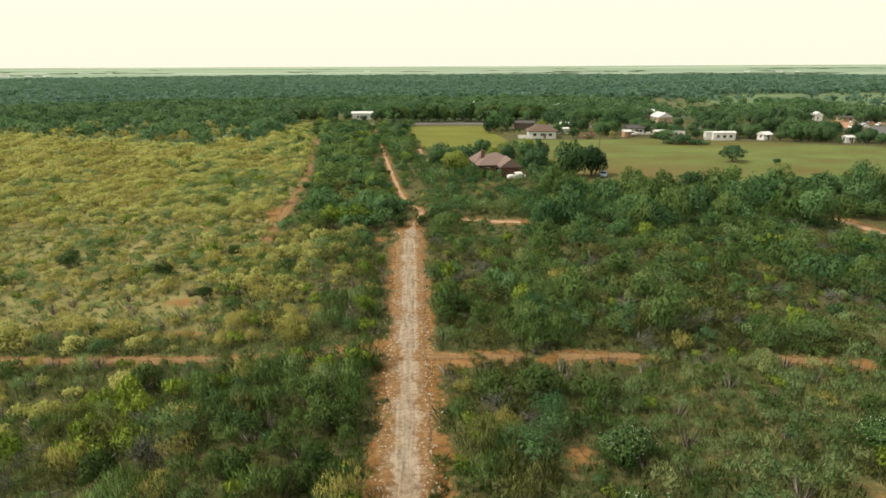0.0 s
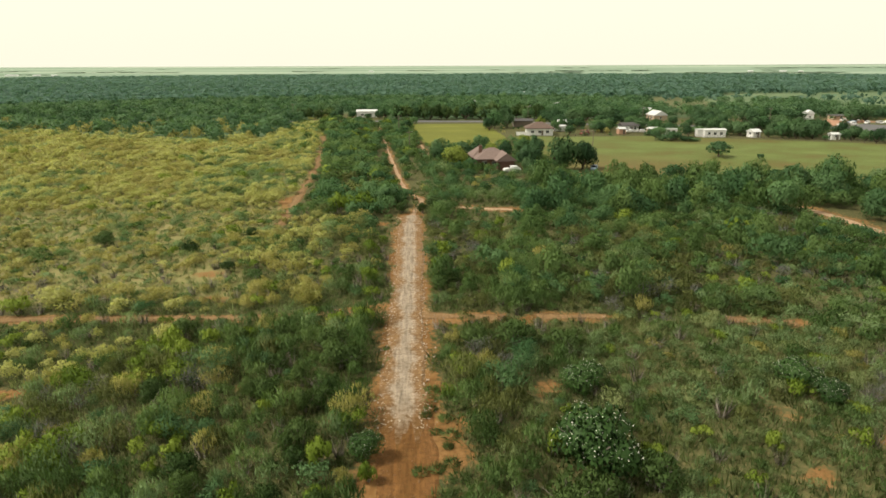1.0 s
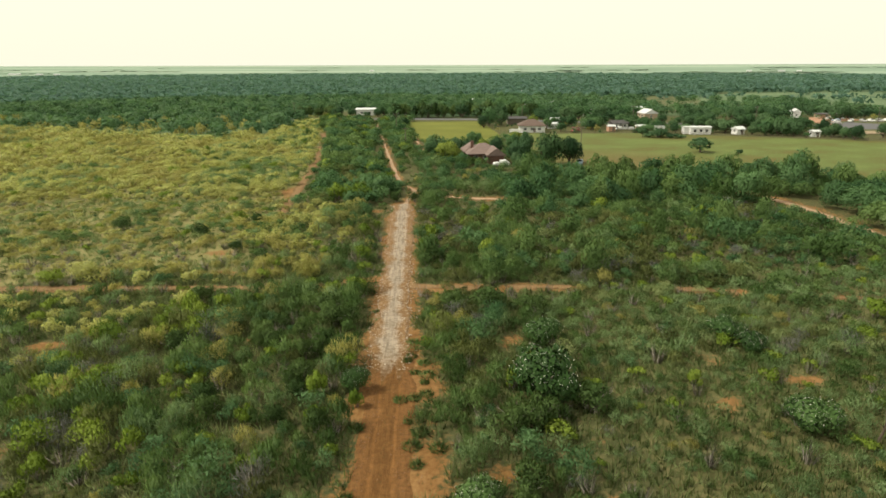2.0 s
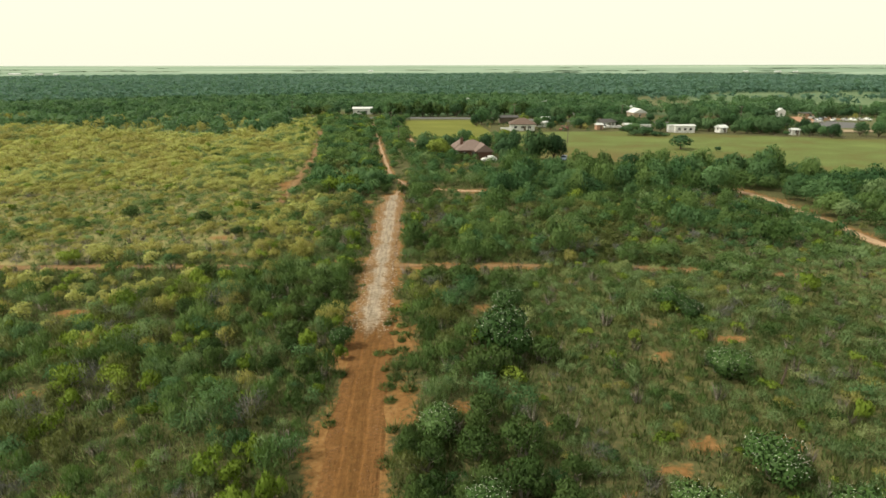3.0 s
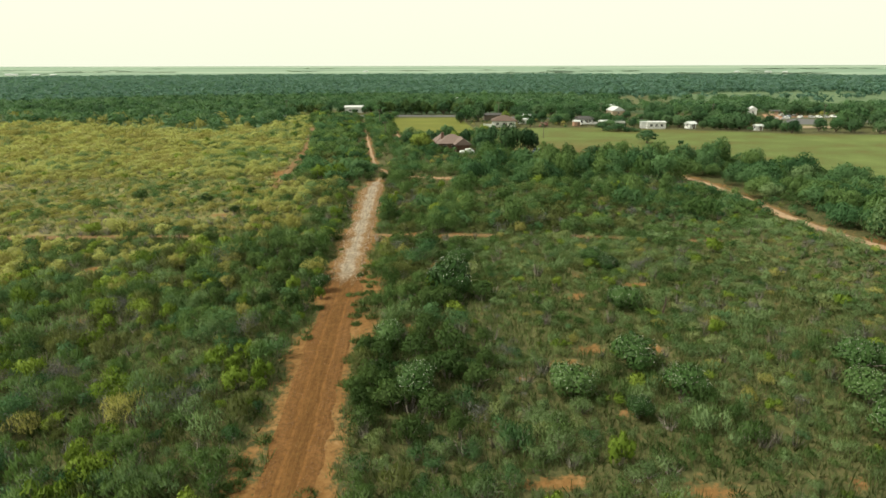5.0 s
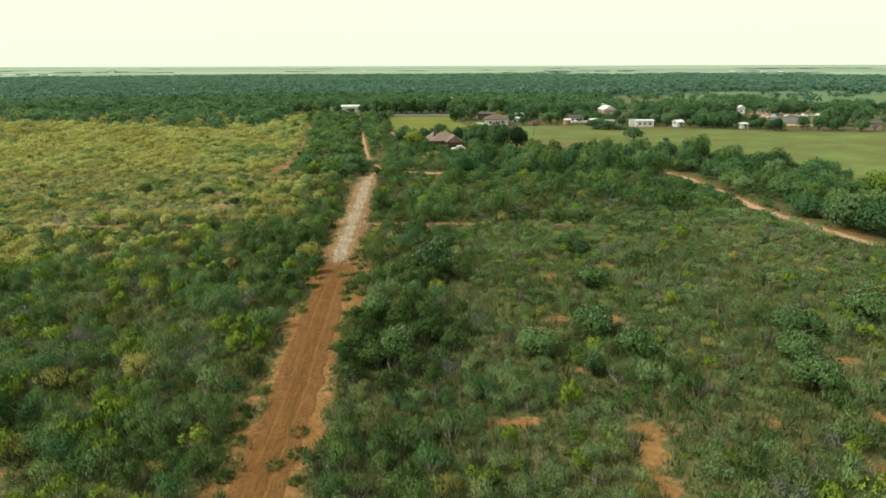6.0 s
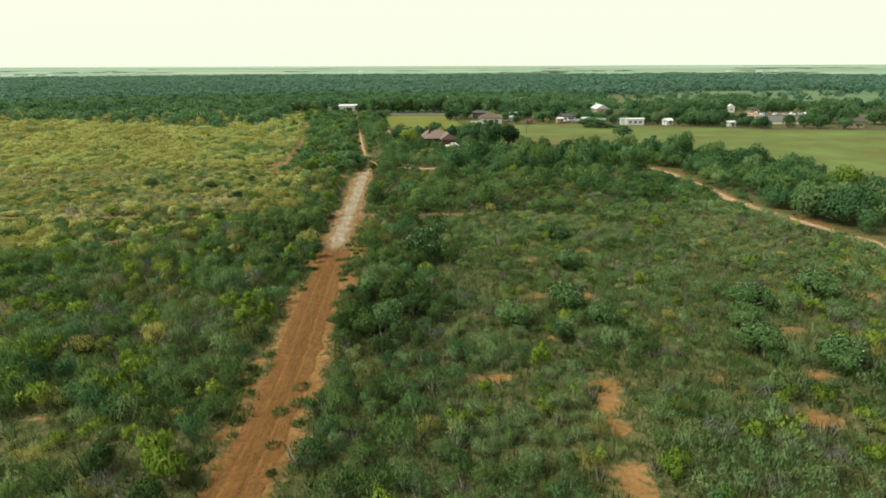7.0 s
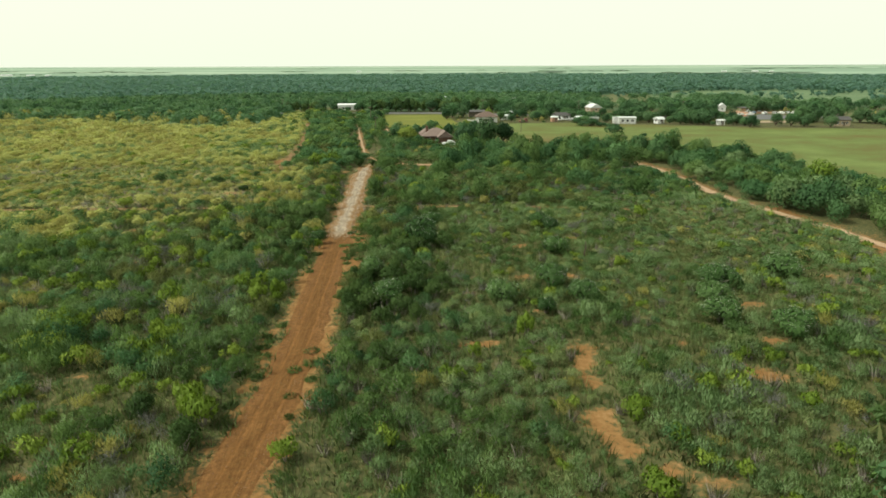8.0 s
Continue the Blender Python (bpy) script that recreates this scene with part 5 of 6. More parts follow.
OAKS = [(43.4, 157.0, 5.2, 9.2), (50.6, 159.4, 4.6, 7.6)]
PASTURE_TREES = [(102.8, 180, 4.8, 4.6), (113.4, 174, 1.5, 1.7), (99.6, 226, 2.6, 3.6)]
PASTURE_BUSHES = [(105.8, 224, 4.6, 3.6), (110.4, 222, 3.4, 2.4), (102, 225, 3.0, 2.6), (114, 221.6, 2.8, 1.7), (108.5, 228, 3.6, 3.2)]
YELLOW_TREES = [(12.6, 168, 4.8, 6.2), (59, 262, 3.0, 6.6), (40.8, 203, 3.0, 5.6), (27, 190, 3.0, 4.4)]
HOUSE_TREES = [(19.6, 160.6, 1.7, 2.2), (20, 181, 3.4, 5.6), (31, 181, 3.2, 6.0), (8, 176, 3.4, 5.4), (38, 176, 3.0, 6.0), (34, 160, 2.2, 3.6),
               (17, 162, 2.6, 3.8), (9.5, 188, 4.4, 6.2), (17, 184, 3.8, 5.6), (24.5, 199, 3.4, 6.0), (35.6, 168, 4.6, 6.3), (41.5, 184, 3.6, 6.6), (37.5, 190, 3.4, 6.2),
               (252, 204, 5.0, 7.4), (270, 204, 5.4, 8.0)]
ROADSIDE_TREES = [(-36, 340, 3.0, 4.0), (-27, 341, 2.6, 3.0), (-20.5, 339, 3.2, 4.6), (-48, 342, 2.6, 3.0), (210, 312, 4.0, 6.0), (150, 296, 4.0, 7.4),
                  (120, 310, 4.4, 7.2), (160, 312, 4.2, 6.6), (133, 287, 3.2, 4.4), (141, 285, 2.6, 3.4), (76, 306, 4.2, 7.0), (84, 300, 4.4, 7.6), (94, 308, 4.0, 7.6), (103, 301, 4.6, 8.2),
                  (112, 294, 4.0, 6.8), (64, 318, 4.6, 7.8), (52, 326, 4.8, 8.4), (30, 328, 5.0, 8.0), (16, 331, 4.6, 7.6), (2, 334, 5.0, 8.2), (-10, 336, 4.4, 7.0), (-17, 344, 4.2, 7.4)]
ROADSIDE_TREES_B = [(-44, 338, 4.4, 6.8), (174, 288, 4.4, 7.2), (184, 296, 4.8, 7.8), (192, 286, 4.4, 6.6), (200, 300, 4.4, 7.0)]
LOT_TREES = [(40, 279, 5.4, 9.0), (47, 284, 4.0, 7.0), (36, 268, 3.4, 6.0), (66, 262, 2.6, 5.2), (70, 250, 2.6, 4.5), (86, 256, 3.2, 5.0), (91, 262, 3.0, 6.0),
             (103, 241.6, 2.2, 3.0), (120, 240, 2.8, 4.4), (111, 256, 3.6, 6.0), (107, 263, 4.0, 5.5), (138, 243, 3.6, 6.0), (137, 252, 3.8, 7.0), (143, 255, 4.0, 6.5), (141, 276, 4.0, 6.2),
             (-6, 262, 3.0, 5.5), (-3.2, 276, 2.6, 5.0)]
GROVE_TREES = [(150.8, 231.4, 2.8, 4.2), (155.4, 229.6, 4.2, 6.2), (160.6, 227.6, 4.8, 7.2), (166, 225.4, 4.2, 6.4), (168.4, 220.6, 1.6, 2.0), (177.4, 221.8, 2.6, 4.0), (182.2, 223, 3.6, 5.4), (162, 237, 5.2, 7.4), (169, 232, 5.0, 7.6), (165, 245, 5.4, 8.4), (158, 252, 5.0, 7.0), (176, 238, 4.8, 7.6), (180, 222, 3.6, 5.2), (184, 218.6, 3.6, 4.6), (188, 216.4, 3.2, 3.8),
               (199, 216.5, 3.6, 6.0), (205, 213.5, 3.8, 6.4), (210, 210.5, 3.4, 6.0), (214.5, 214.5, 3.5, 6.5), (222, 232, 5.6, 9.0), (230, 237, 6.0, 9.4), (238, 229, 5.6, 8.6), (246, 236, 6.0, 9.2), (252, 227, 5.4, 8.0), (237, 247, 6.0, 9.0), (246, 251, 5.6, 8.4), (233, 291, 5.6, 8.8), (240, 292, 4.6, 7.4), (168, 266, 4.2, 6.0), (180, 258, 4.4, 6.4),
               (152, 272, 4.4, 6.8), (262, 224, 5.0, 7.4), (280, 230, 5.6, 8.0), (300, 215, 5.6, 8.2)]
YARD_TREES = HOUSE_TREES + ROADSIDE_TREES + ROADSIDE_TREES_B + LOT_TREES + GROVE_TREES
belt = random.Random(77)
for _ in range(900):
    tx, ty = belt.uniform(72, 330), belt.uniform(198, 332)
    spot = np.array([tx]), np.array([ty])
    if inside(*spot, PASTURE)[0] or seg_dist(*spot, HIGHWAY)[0] < 9 or any(inside(*spot, c)[0] for c in CLEARINGS[:1] + CLEARINGS[3:4]):
        continue
    if any(a - 3 < tx < b + 3 and c - 9 < ty < d + 2 for a, b, c, d in BUILT + [(168, 178, 217, 226), (219, 250, 298, 326), (64, 80, 255, 268), (126, 150, 279, 304), (224, 237, 206, 220), (192, 222, 218, 262), (206, 246, 258, 300), (140, 151, 226, 238)]):
        continue
    if min(math.hypot(tx - t[0], ty - t[1]) for t in YARD_TREES) < 4.6 or len(YARD_TREES) > 205:
        continue
    YARD_TREES.append((tx, ty, belt.uniform(2.6, 5.6), belt.uniform(3.2, 6.6)))
plant_all([tree_master("oak_tree", "dark green dense live oak in a pasture", "oaks by the house", 701 + k, M_OAK, 2600, 0.115, 0.2, 0.1, 16) for k in range(2)], OAKS, 11)
plant_all([tree_master("mesquite_tree", "small spreading mesquite tree on the pasture", "pasture trees", 711 + k, M_TREE, 620, 0.19, 0.34, 0.42, 10) for k in range(3)], PASTURE_TREES, 12)
back = random.Random(31)
BACK_TREES = [(-8 + 4.6 * k + back.uniform(-1, 1), 331 + back.uniform(-3, 5), back.uniform(3.6, 5.2), back.uniform(6.4, 8.8)) for k in range(18)] + [(-66 + 5.2 * k, 343 + back.uniform(-4, 5), back.uniform(3.2, 4.4), back.uniform(5.0, 6.6)) for k in range(5)]
plant_all([tree_master("dark_tree", "dark dense tree in a row behind the highway", "trees behind the highway", 751 + k, M_DARK, 900, 0.15, 0.14, 0.0, 13) for k in range(3)], BACK_TREES, 15)
plant_all([tree_master("pasture_bush", "low spreading pale green bush at the pasture's edge", "bushes at the pasture's edge", 761 + k, M_TREE, 700, 0.16, 0.12, 0.0, 12) for k in range(2)], PASTURE_BUSHES, 16)
plant_all([tree_master("light_tree", "yellow-green bushy tree beside the houses", "light trees by the houses", 741 + k, M_YTREE, 1500, 0.115, 0.14, 0.0, 14) for k in range(2)], YELLOW_TREES, 14)
plant_all([tree_master("yard_tree", "round-crowned green tree among the houses", "trees among the houses", 721 + k, M_TREE if k % 3 else M_THICKET, 1250, 0.125, 0.14, 0.0, 13) for k in range(6)], YARD_TREES, 13)


# ---- buildings ----
def box(bm, x0, x1, y0, y1, z0, z1):
    v = [bm.verts.new(p) for p in ((x0, y0, z0), (x1, y0, z0), (x1, y1, z0), (x0, y1, z0), (x0, y0, z1), (x1, y0, z1), (x1, y1, z1), (x0, y1, z1))]
    for f in ((0, 3, 2, 1), (4, 5, 6, 7), (0, 1, 5, 4), (1, 2, 6, 5), (2, 3, 7, 6), (3, 0, 4, 7)):
        bm.faces.new([v[i] for i in f])


def roof_bm(L, W, H, rise, eave, kind, bm=None, ox=0.0, oy=0.0, along="x"):
    """Gable, hip or flat roof over a plan of L by W, as a thick shell."""
    bm = bm or bmesh.new()
    hx, hy = L / 2 + eave, W / 2 + eave
    if kind == "flat":
        box(bm, ox - hx, ox + hx, oy - hy, oy + hy, H, H + rise)
        return bm
    inset = min(hy, hx * 0.9) if kind == "hip" else 0.0
    base = [(-hx, -hy), (hx, -hy), (hx, hy), (-hx, hy)]
    ridge = [(-hx + inset, 0), (hx - inset, 0)]
    swap = (lambda p: (p[1], p[0])) if along == "y" else (lambda p: p)
    b0 = [bm.verts.new((ox + swap(p)[0], oy + swap(p)[1], H - 0.12)) for p in base]
    b1 = [bm.verts.new((ox + swap(p)[0], oy + swap(p)[1], H + 0.08)) for p in base]
    r = [bm.verts.new((ox + swap(p)[0], oy + swap(p)[1], H + rise)) for p in ridge]
    bm.faces.new(b0)
    for i in range(4):
        bm.faces.new((b0[i], b0[(i + 1) % 4], b1[(i + 1) % 4], b1[i]))
    bm.faces.new((b1[0], b1[1], r[1], r[0]))
    bm.faces.new((b1[2], b1[3], r[0], r[1]))
    bm.faces.new((b1[1], b1[2], r[1]))
    bm.faces.new((b1[3], b1[0], r[0]))
    bmesh.ops.recalc_face_normals(bm, faces=bm.faces)
    return bm


def window(parent, wx, wy, z, w, h, side, frame_mat):
    """A framed window on the wall that faces side ('s', 'w', 'e' or 'n')."""
    ob = new("window")
    ob.parent = parent
    turn = {"s": 0, "e": 90, "n": 180, "w": 270}[side]
    ob.matrix_basis = pose(wx, wy, z, 0, 0, turn)
    bm = bmesh.new()
    for a, b, c, d in ((-w / 2 - 0.08, -w / 2, -0.08, h + 0.08), (w / 2, w / 2 + 0.08, -0.08, h + 0.08), (-w / 2, w / 2, -0.08, 0), (-w / 2, w / 2, h, h + 0.08), (-0.03, 0.03, 0, h)):
        box(bm, a, b, -0.07, 0.0, c, d)
    part("window_frame", bm, frame_mat, ob)
    bm = bmesh.new()
    box(bm, -w / 2, w / 2, -0.03, -0.004, 0, h)
    part("pane", bm, M_GLASS, ob, "dark window glass")


def building(name, label, x, y, turn, L, W, H, roof, rise, eave, wall_mat, roof_mat, windows=2, door=True, chimney=False, category="house", wings=()):
    ob = tagged(new(name), label, category)
    ob.matrix_basis = pose(x, y, 0.05, 0, 0, turn)
    bm = bmesh.new()
    box(bm, -L / 2, L / 2, -W / 2, W / 2, -0.1, H)
    if roof == "gable":
        for sx in (-1, 1):
            e = L / 2 * sx
            v = [bm.verts.new(p) for p in ((e, -W / 2, H), (e, W / 2, H), (e, 0, H + rise * 0.95), (e - 0.2 * sx, -W / 2, H), (e - 0.2 * sx, W / 2, H), (e - 0.2 * sx, 0, H + rise * 0.95))]
            for f in ((0, 1, 2), (3, 5, 4), (0, 2, 5, 3), (1, 4, 5, 2)):
                bm.faces.new([v[i] for i in f])
    for ox, oy, l, w, *_ in wings:
        box(bm, ox - l / 2, ox + l / 2, oy - w / 2, oy + w / 2, -0.1, H - 0.01)
    part("wall", bm, wall_mat, ob)
    r = part("roof", roof_bm(L, W, H, rise, eave, roof), roof_mat, ob)
    for ox, oy, l, w, rs, kind, along in wings:
        a, b = (l, w) if along == "x" else (w, l)
        part("wing_roof", roof_bm(a, b, H + 0.01, rs, eave, kind, None, ox, oy, along), roof_mat, ob)
    if chimney:
        bm = bmesh.new()
        box(bm, -L * 0.38, -L * 0.38 + 0.9, -0.4, 0.4, H, H + rise + 0.7)
        part("chimney", bm, wall_mat, r)
    for k in range(windows):
        wx = -L / 2 + L * (k + 0.75) / (windows + 0.5)
        window(ob, wx, -W / 2, 1.0, min(1.3, L / (windows + 1) * 0.5), 1.1, "s", M_WHITE)
    for s, e in (("w", -L / 2), ("e", L / 2)):
        if windows:
            window(ob, e, 0.0, 1.0, 1.0, 1.1, s, M_WHITE)
    if door:
        bm = bmesh.new()
        box(bm, L * 0.05, L * 0.05 + 0.95, -W / 2 - 0.06, -W / 2 - 0.004, 0.0, 2.05)
        d = part("door", bm, M_WOOD, ob, "brown wooden door")
        bm = bmesh.new()
        box(bm, L * 0.05 + 0.78, L * 0.05 + 0.86, -W / 2 - 0.1, -W / 2 - 0.062, 0.98, 1.08)
        part("handle", bm, M_METAL, d)
    return ob


ranch = building("ranch_house", "brick ranch house with a brown shingle roof", 24.2, 168, 4, 10.6, 9, 2.8, "hip", 2.9, 0.7, M_BRICKWALL, M_SHINGLE, 3, True, True,
         wings=((2.8, -5.4, 4.8, 6, 2.3, "gable", "y"), (-3.2, 4.0, 4.6, 8, 2.6, "hip", "y")))
gable = bmesh.new()
for gy in (-8.62, -8.48):
    for gx, gz in ((2.8 - 2.9, 2.86), (2.8 + 2.9, 2.86), (2.8, 2.86 + 1.95)):
        gable.verts.new((gx, gy, gz))
gable.verts.ensure_lookup_table()
for f in ((0, 1, 2), (5, 4, 3), (0, 3, 4, 1), (1, 4, 5, 2), (2, 5, 3, 0)):
    gable.faces.new([gable.verts[i] for i in f])
part("gable", gable, M_WHITE, ranch, "white boarded gable")
building("white_house", "white house with a red-brown hip roof", 56.5, 252, -6, 11.5, 9, 3.0, "hip", 2.6, 0.7, M_WHITE, M_SHINGLE_B, 3)
building("open_shed", "long dark-roofed shed behind a white house", 55.6, 289, 0, 9.5, 6, 2.8, "gable", 1.0, 0.5, M_WOOD, M_DARKROOF, 0, category="shed")
building("metal_hall", "white sheet-metal building beside the highway", -28.5, 353, 0, 12, 9, 3.4, "gable", 0.9, 0.3, M_WHITE, M_METAL, 2, category="building")
building("brick_shop", "small red brick building beside the highway", -52, 349, 0, 6.5, 6, 3.4, "hip", 1.4, 0.3, M_BRICKWALL, M_SHINGLE_B, 1, category="building")
building("mobile_home", "white mobile home with dark square windows", 129.4, 237.0, -4, 9.0, 4.4, 3.0, "gable", 0.5, 0.25, M_WHITE, M_METAL, 3, False, category="mobile home", wings=((-5.7, 1.0, 2.4, 2.6, 0.3, "gable", "x"),))
building("white_shed", "white gabled shed at the pasture's edge", 146.3, 235, 12, 3.7, 3.8, 2.2, "gable", 1.2, 0.4, M_WHITE, M_METAL, 1, category="shed")
building("tan_barn", "tan barn with a white gabled metal roof", 136.5, 316, -85, 9.6, 7.6, 2.9, "gable", 2.4, 0.4, M_TAN, M_METAL, 2, category="barn")
building("white_cottage", "tall white gabled house", 223.2, 314, 70, 6.0, 4.2, 3.2, "gable", 1.8, 0.3, M_WHITE, M_METAL, 2)
building("low_store", "low tan building with a dark flat roof", 239, 306, -5, 15, 7, 2.5, "flat", 0.25, 0.6, M_TAN, M_DARKROOF, 3, category="building")
building("pump_shed", "small white shed with a metal roof", 173.8, 223.4, -6, 3.3, 2.8, 2.2, "gable", 0.7, 0.35, M_WHITE, M_METAL, 1, category="shed")
building("garden_shed", "small tan garden shed behind the pasture", 93.8, 250.6, 4, 3.2, 3.0, 2.3, "gable", 0.7, 0.2, M_TERRA, M_METAL, 0, category="shed")
building("yard_house", "low white house between trees", 101, 262, 8, 8, 5, 2.6, "gable", 1.4, 0.5, M_WHITE, M_DARKROOF, 3)
building("grove_house", "tan house under large trees", 230.5, 214, -8, 7.5, 6, 3.0, "gable", 1.6, 0.5, M_TAN, M_DARKROOF, 3)
building("storage_shed", "small tan storage shed among yard trees", 107.5, 249, 10, 4.2, 3.2, 2.4, "gable", 0.7, 0.3, M_TAN, M_METAL, 1, category="shed")
building("yard_trailer", "white travel trailer parked among yard trees", 114.5, 246, -6, 5.2, 2.4, 2.6, "flat", 0.12, 0.05, M_WHITE, M_METAL, 2, category="trailer")
building("carport", "small white carport beside the white house", 69.4, 266.5, 4, 5.2, 4.0, 2.2, "gable", 0.5, 0.3, M_WHITE, M_METAL, 0, False, category="shed")
building("red_shed", "low faded red shed at the pasture's edge", 77.5, 252, -4, 3.2, 2.6, 1.4, "gable", 0.5, 0.2, M_REDSHED, M_REDSHED, 0, category="shed")
building("field_house", "white house beside the highway", 76, 283, -18, 6.5, 5, 2.6, "gable", 1.0, 0.4, M_TERRA, M_METAL, 2)
for hx, hy, turn, long, paint in FAR_HOUSES:
    building("far_house", "pale-roofed house among far trees", hx, hy, turn, long, 4.6, 2.7, "gable", 1.3, 0.3, M_TAN if paint else M_WHITE, M_METAL, 2)

for fx, fy, fl, ft in ((-1085, 1676, 55, 12), (-1010, 1660, 30, 12), (-957, 1648, 24, 12), (1061, 1853, 26, -20), (1150, 1827, 34, -20), (1164, 1760, 22, -20), (-154, 2200, 28, 0)):
    building("far_shed", "long white shed on the far plain", fx, fy, ft, fl * 0.55, 8, 3.0, "gable", 1.5, 0.5, M_WHITE, M_METAL, 0, False, category="shed").location.z = float(ground_z(np.array([fx * 1.0]), np.array([fy * 1.0]))[0])


def car(name, label, x, y, turn, paint, long=4.7, wide=1.85, high=1.5):
    ob = tagged(new(name), label, "car")
    ob.matrix_basis = pose(x, y, 0.17, 0, 0, turn)
    prof = ((-0.5, 0.22), (-0.5, 0.5), (-0.44, 0.6), (-0.2, 0.64), (-0.1, 0.97), (0.28, 1.0), (0.42, 0.66), (0.5, 0.6), (0.5, 0.22))
    bm = bmesh.new()
    rows = []
    for s in (-1, 1):
        rows.append([bm.verts.new((px * long, s * wide / 2 * (0.84 if pz > 0.9 else 1.0), pz * high)) for px, pz in prof])
    n = len(prof)
    for i in range(n):
        j = (i + 1) % n
        bm.faces.new((rows[0][i], rows[0][j], rows[1][j], rows[1][i]))
    bm.faces.new(rows[0][::-1])
    bm.faces.new(rows[1])
    bmesh.ops.bevel(bm, geom=bm.edges[:], offset=0.05, segments=1, affect="EDGES")
    part("body", bm, paint, ob)
    for nm, pts in (("windscreen", ((-0.195, 0.67), (-0.115, 0.93))), ("rear_window", ((0.3, 0.95), (0.405, 0.69)))):
        bm = bmesh.new()
        (ax, az), (bx, bz) = pts
        sgn = -1 if nm == "windscreen" else 1
        vs = [bm.verts.new((px * long + sgn * 0.02, s * wide * k, pz * high + 0.02)) for px, pz, k in ((ax, az, 0.43), (bx, bz, 0.38)) for s in (-1, 1)]
        bm.faces.new((vs[0], vs[1], vs[3], vs[2]))
        bmesh.ops.solidify(bm, geom=bm.faces[:], thickness=0.01)
        part(nm, bm, M_GLASS, ob, "dark glass")
    for sx in (-0.31, 0.31):
        for sy in (-1, 1):
            bm = bmesh.new()
            bmesh.ops.create_cone(bm, cap_ends=True, segments=14, radius1=0.34, radius2=0.34, depth=0.22, matrix=pose(sx * long, sy * wide * 0.46, 0.34, 90))
            wheel = part("wheel", bm, M_TYRE, ob)
            bm = bmesh.new()
            bmesh.ops.create_cone(bm, cap_ends=True, segments=10, radius1=0.2, radius2=0.2, depth=0.24, matrix=pose(sx * long, sy * wide * 0.46, 0.34, 90))
            part("rim", bm, M_SILVER, wheel)
    return ob


car("parked_van", "white van parked before the brick house", 28.6, 155.6, 4, M_WHITE, 5.0, 1.95, 1.9)
car("parked_car", "grey-blue car parked under an oak", 53.5, 157.5, 70, M_BLUE)
car("parked_car", "white car parked beside a yard", 98.6, 254, 20, M_WHITE)
car("parked_car", "dark silver car parked beside a yard", 104, 253.5, -12, M_SILVER)
for cx, cy, ct, paint, what in ((213.5, 274, 30, M_WHITE, "white"), (219, 273.5, -20, M_SILVER, "silver"), (223.5, 279, 70, M_WHITE, "white"), (228, 286, 10, M_BLUE, "grey-blue"), (234, 283, 40, M_WHITE, "white")):
    car("parked_car", what + " car parked on a red earth yard", cx, cy, ct, paint).location.z = 0.3
for k in range(4):
    car("parked_car", ("white" if k % 2 else "silver") + " pickup parked in a row beside the highway", 240 + 4.8 * k, 282 + 0.6 * k, 80 + 6 * (k % 2), M_WHITE if k % 2 else M_SILVER).location.z = 0.3
car("parked_car", "white car parked at the low store", 233, 299, 30, M_WHITE)
car("parked_car", "silver car parked at the low store", 240, 299, 80, M_SILVER)
car("parked_car", "red car parked on the pasture's edge", 76, 247, 30, M_RED)


def pole(x, y, tall, arm_turn):
    ob = tagged(new("utility_pole"), "weathered wooden utility pole with a cross-arm", "pole", "utility poles")
    ob.matrix_basis = pose(x, y, 0, 0, 0, arm_turn)
    bm = bmesh.new()
    limb(bm, (0, 0, -0.2), (0, 0, tall), 0.17, 0.12, 8)
    part("post", bm, M_WOOD, ob)
    bm = bmesh.new()
    box(bm, -1.2, 1.2, -0.06, 0.06, tall - 0.8, tall - 0.62)
    part("cross_arm", bm, M_WOOD, ob)
    for k in (-1.1, 0, 1.1):
        bm = bmesh.new()
        bmesh.ops.create_cone(bm, cap_ends=True, segments=6, radius1=0.06, radius2=0.04, depth=0.22, matrix=pose(k, 0, tall - 0.5))
        part("insulator", bm, M_SILVER, ob)


for px, py, pt in ((-6.5, 252, 9.0), (-1.5, 198, 8.0), (65.5, 199.7, 7.5), (225, 209, 6.5), (62, 308, 9), (120, 294, 9), (180, 280, 9), (-70, 338, 9), (240, 272, 9)):
    pole(px, py, pt, 15)


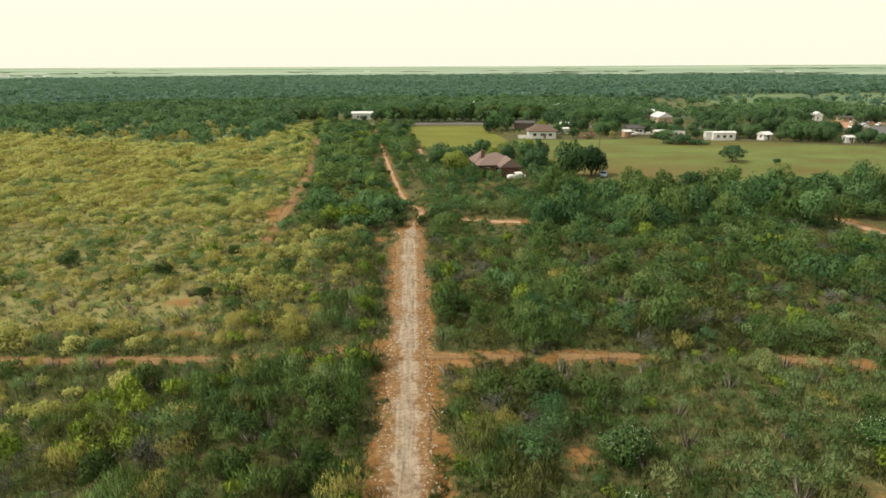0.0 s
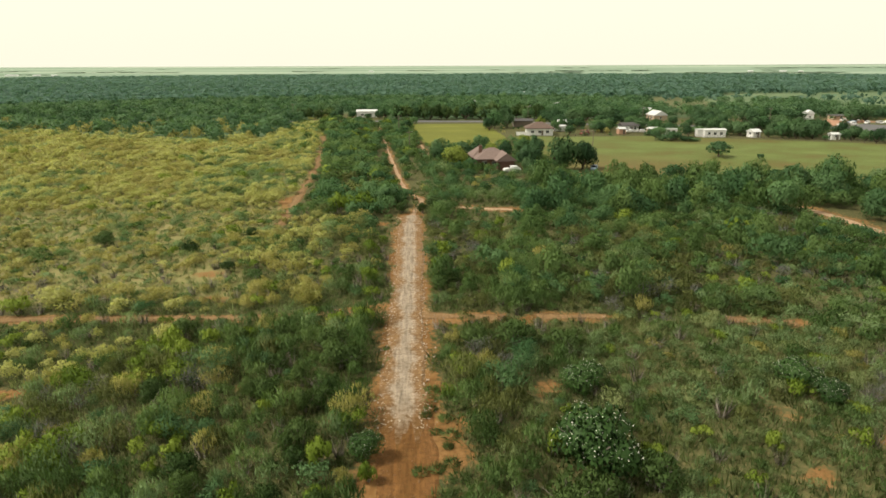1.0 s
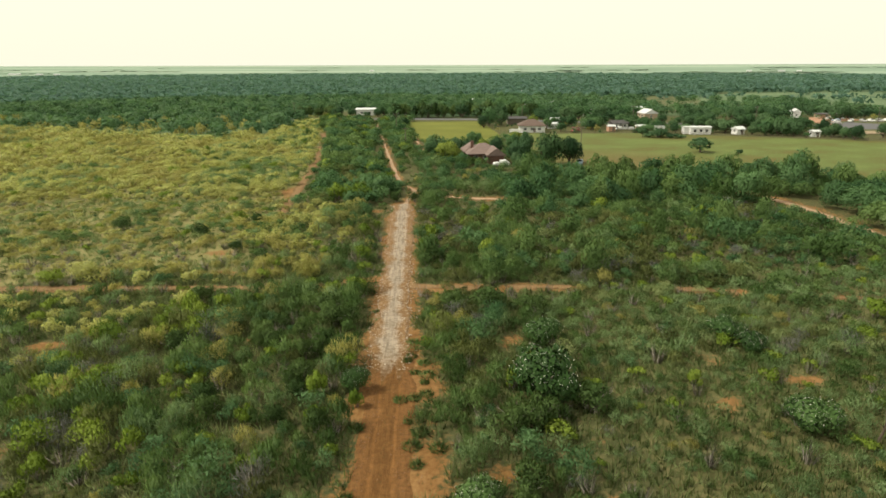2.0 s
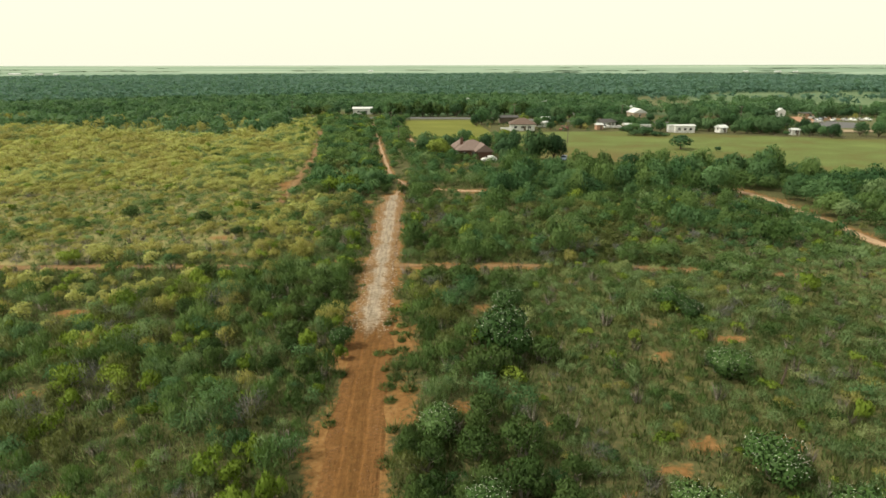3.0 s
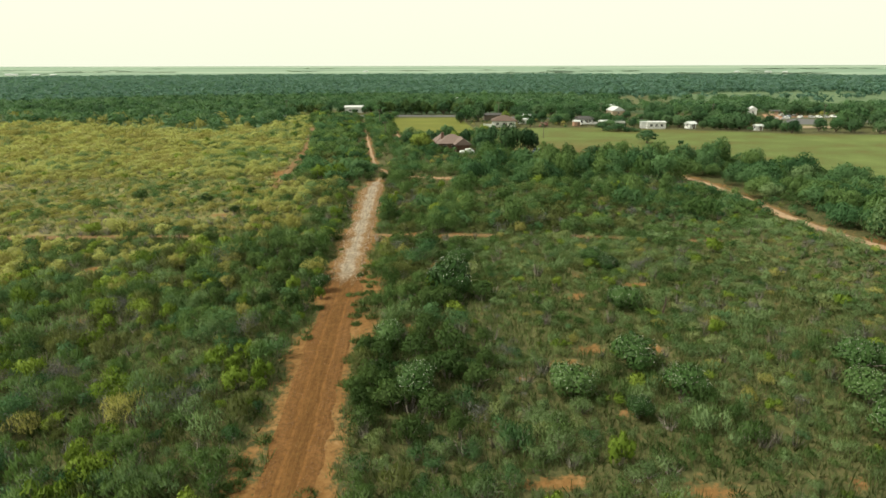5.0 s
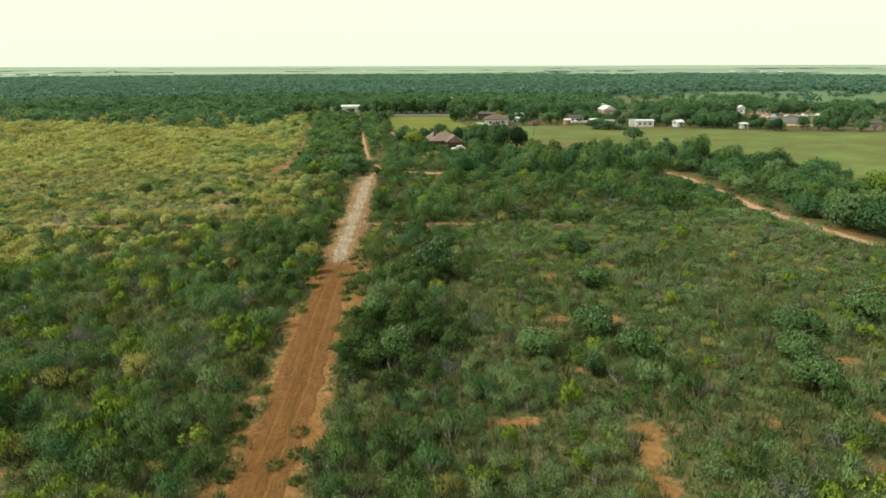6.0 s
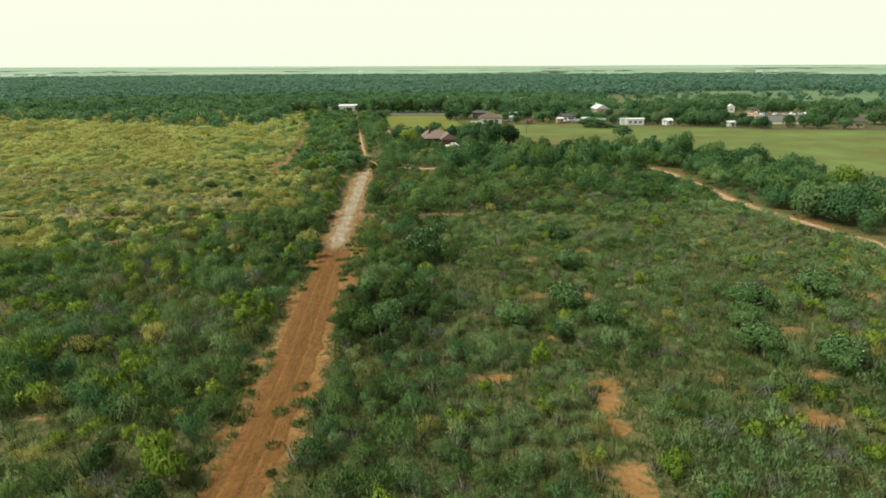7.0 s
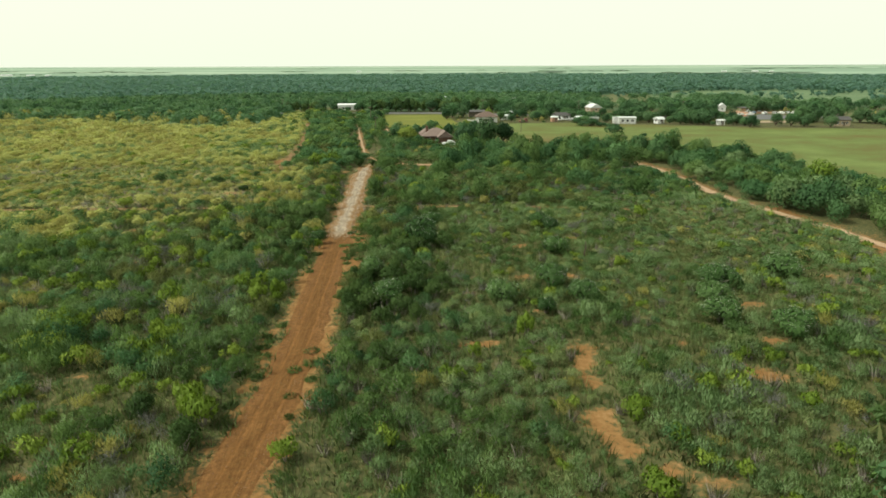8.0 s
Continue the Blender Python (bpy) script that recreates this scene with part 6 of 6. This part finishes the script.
def palm(x, y, tall):
    """A slim fan palm: a leaning trunk and a tuft of drooping fronds over a dry skirt."""
    ob = tagged(new("palm_tree"), "slim palm with a dark drooping crown by the house", "tree")
    ob.matrix_basis = pose(x, y, 0)
    bm = bmesh.new()
    limb(bm, (0, 0, -0.2), (0.08, 0.05, tall * 0.55), 0.2, 0.16, 8)
    limb(bm, (0.08, 0.05, tall * 0.55), (0.1, 0.1, tall), 0.16, 0.14, 8)
    part("trunk", bm, M_BARK, ob)
    rng = random.Random(5)
    bm = bmesh.new()
    for k in range(26):
        a, lift, span = k * 2.4, rng.uniform(-0.5, 0.9), rng.uniform(1.1, 1.7)
        last = None
        for j in range(5):
            s = j / 4
            r, z = span * s * (1 - 0.15 * s), tall + lift * s - 1.5 * s * s
            w = 0.32 * math.sin(math.pi * (0.12 + 0.82 * s))
            c, side = Vector((0.1 + r * math.cos(a), 0.1 + r * math.sin(a), z)), Vector((-math.sin(a), math.cos(a), -0.25)) * w
            row = (bm.verts.new(c - side), bm.verts.new(c + side))
            if last:
                bm.faces.new((last[0], last[1], row[1], row[0]))
            last = row
    part("crown", bm, M_OAK, ob, "dark green fronds")


palm(44.6, 203.6, 5.2)


def fence(line, label, spacing=4.2, tall=1.3):
    ob = tagged(new("wire_fence"), label, "fence")
    pts = []
    for (ax, ay), (bx, by) in zip(line, line[1:]):
        n = max(1, int(math.hypot(bx - ax, by - ay) / spacing))
        pts += [(ax + (bx - ax) * k / n, ay + (by - ay) * k / n) for k in range(n)]
    bm = bmesh.new()
    limb(bm, (0, 0, -0.1), (0, 0, tall), 0.07, 0.06, 6)
    me = bpy.data.meshes.new("post")
    bm.to_mesh(me)
    bm.free()
    me.materials.append(M_WOOD)
    for p in pts:
        q = new("post", me)
        q.parent = ob
        q.location = (p[0], p[1], 0.05)
    for zz in (0.5, 0.85, 1.2):
        bm = bmesh.new()
        for a, b in zip(pts, pts[1:]):
            limb(bm, (a[0], a[1], zz), (b[0], b[1], zz), 0.02, 0.02, 3)
        part("wire", bm, M_WOOD, ob)


fence([(66, 241), (105, 241.5), (133, 230), (186, 208), (240, 198), (330, 194)], "wire fence with wooden posts along the pasture")


def wall_panel(x, y, turn, n):
    ob = tagged(new("white_fence"), "white panel fence beside the white house", "fence")
    ob.matrix_basis = pose(x, y, 0.05, 0, 0, turn)
    for k in range(n):
        bm = bmesh.new()
        box(bm, k * 2.0, k * 2.0 + 1.9, -0.04, 0.04, 0.1, 1.7)
        part("panel", bm, M_WHITE, ob)
        bm = bmesh.new()
        box(bm, k * 2.0 - 0.09, k * 2.0 + 0.0, -0.07, 0.07, -0.05, 1.85)
        part("post", bm, M_WHITE, ob)


wall_panel(45.5, 247.0, -12, 3)
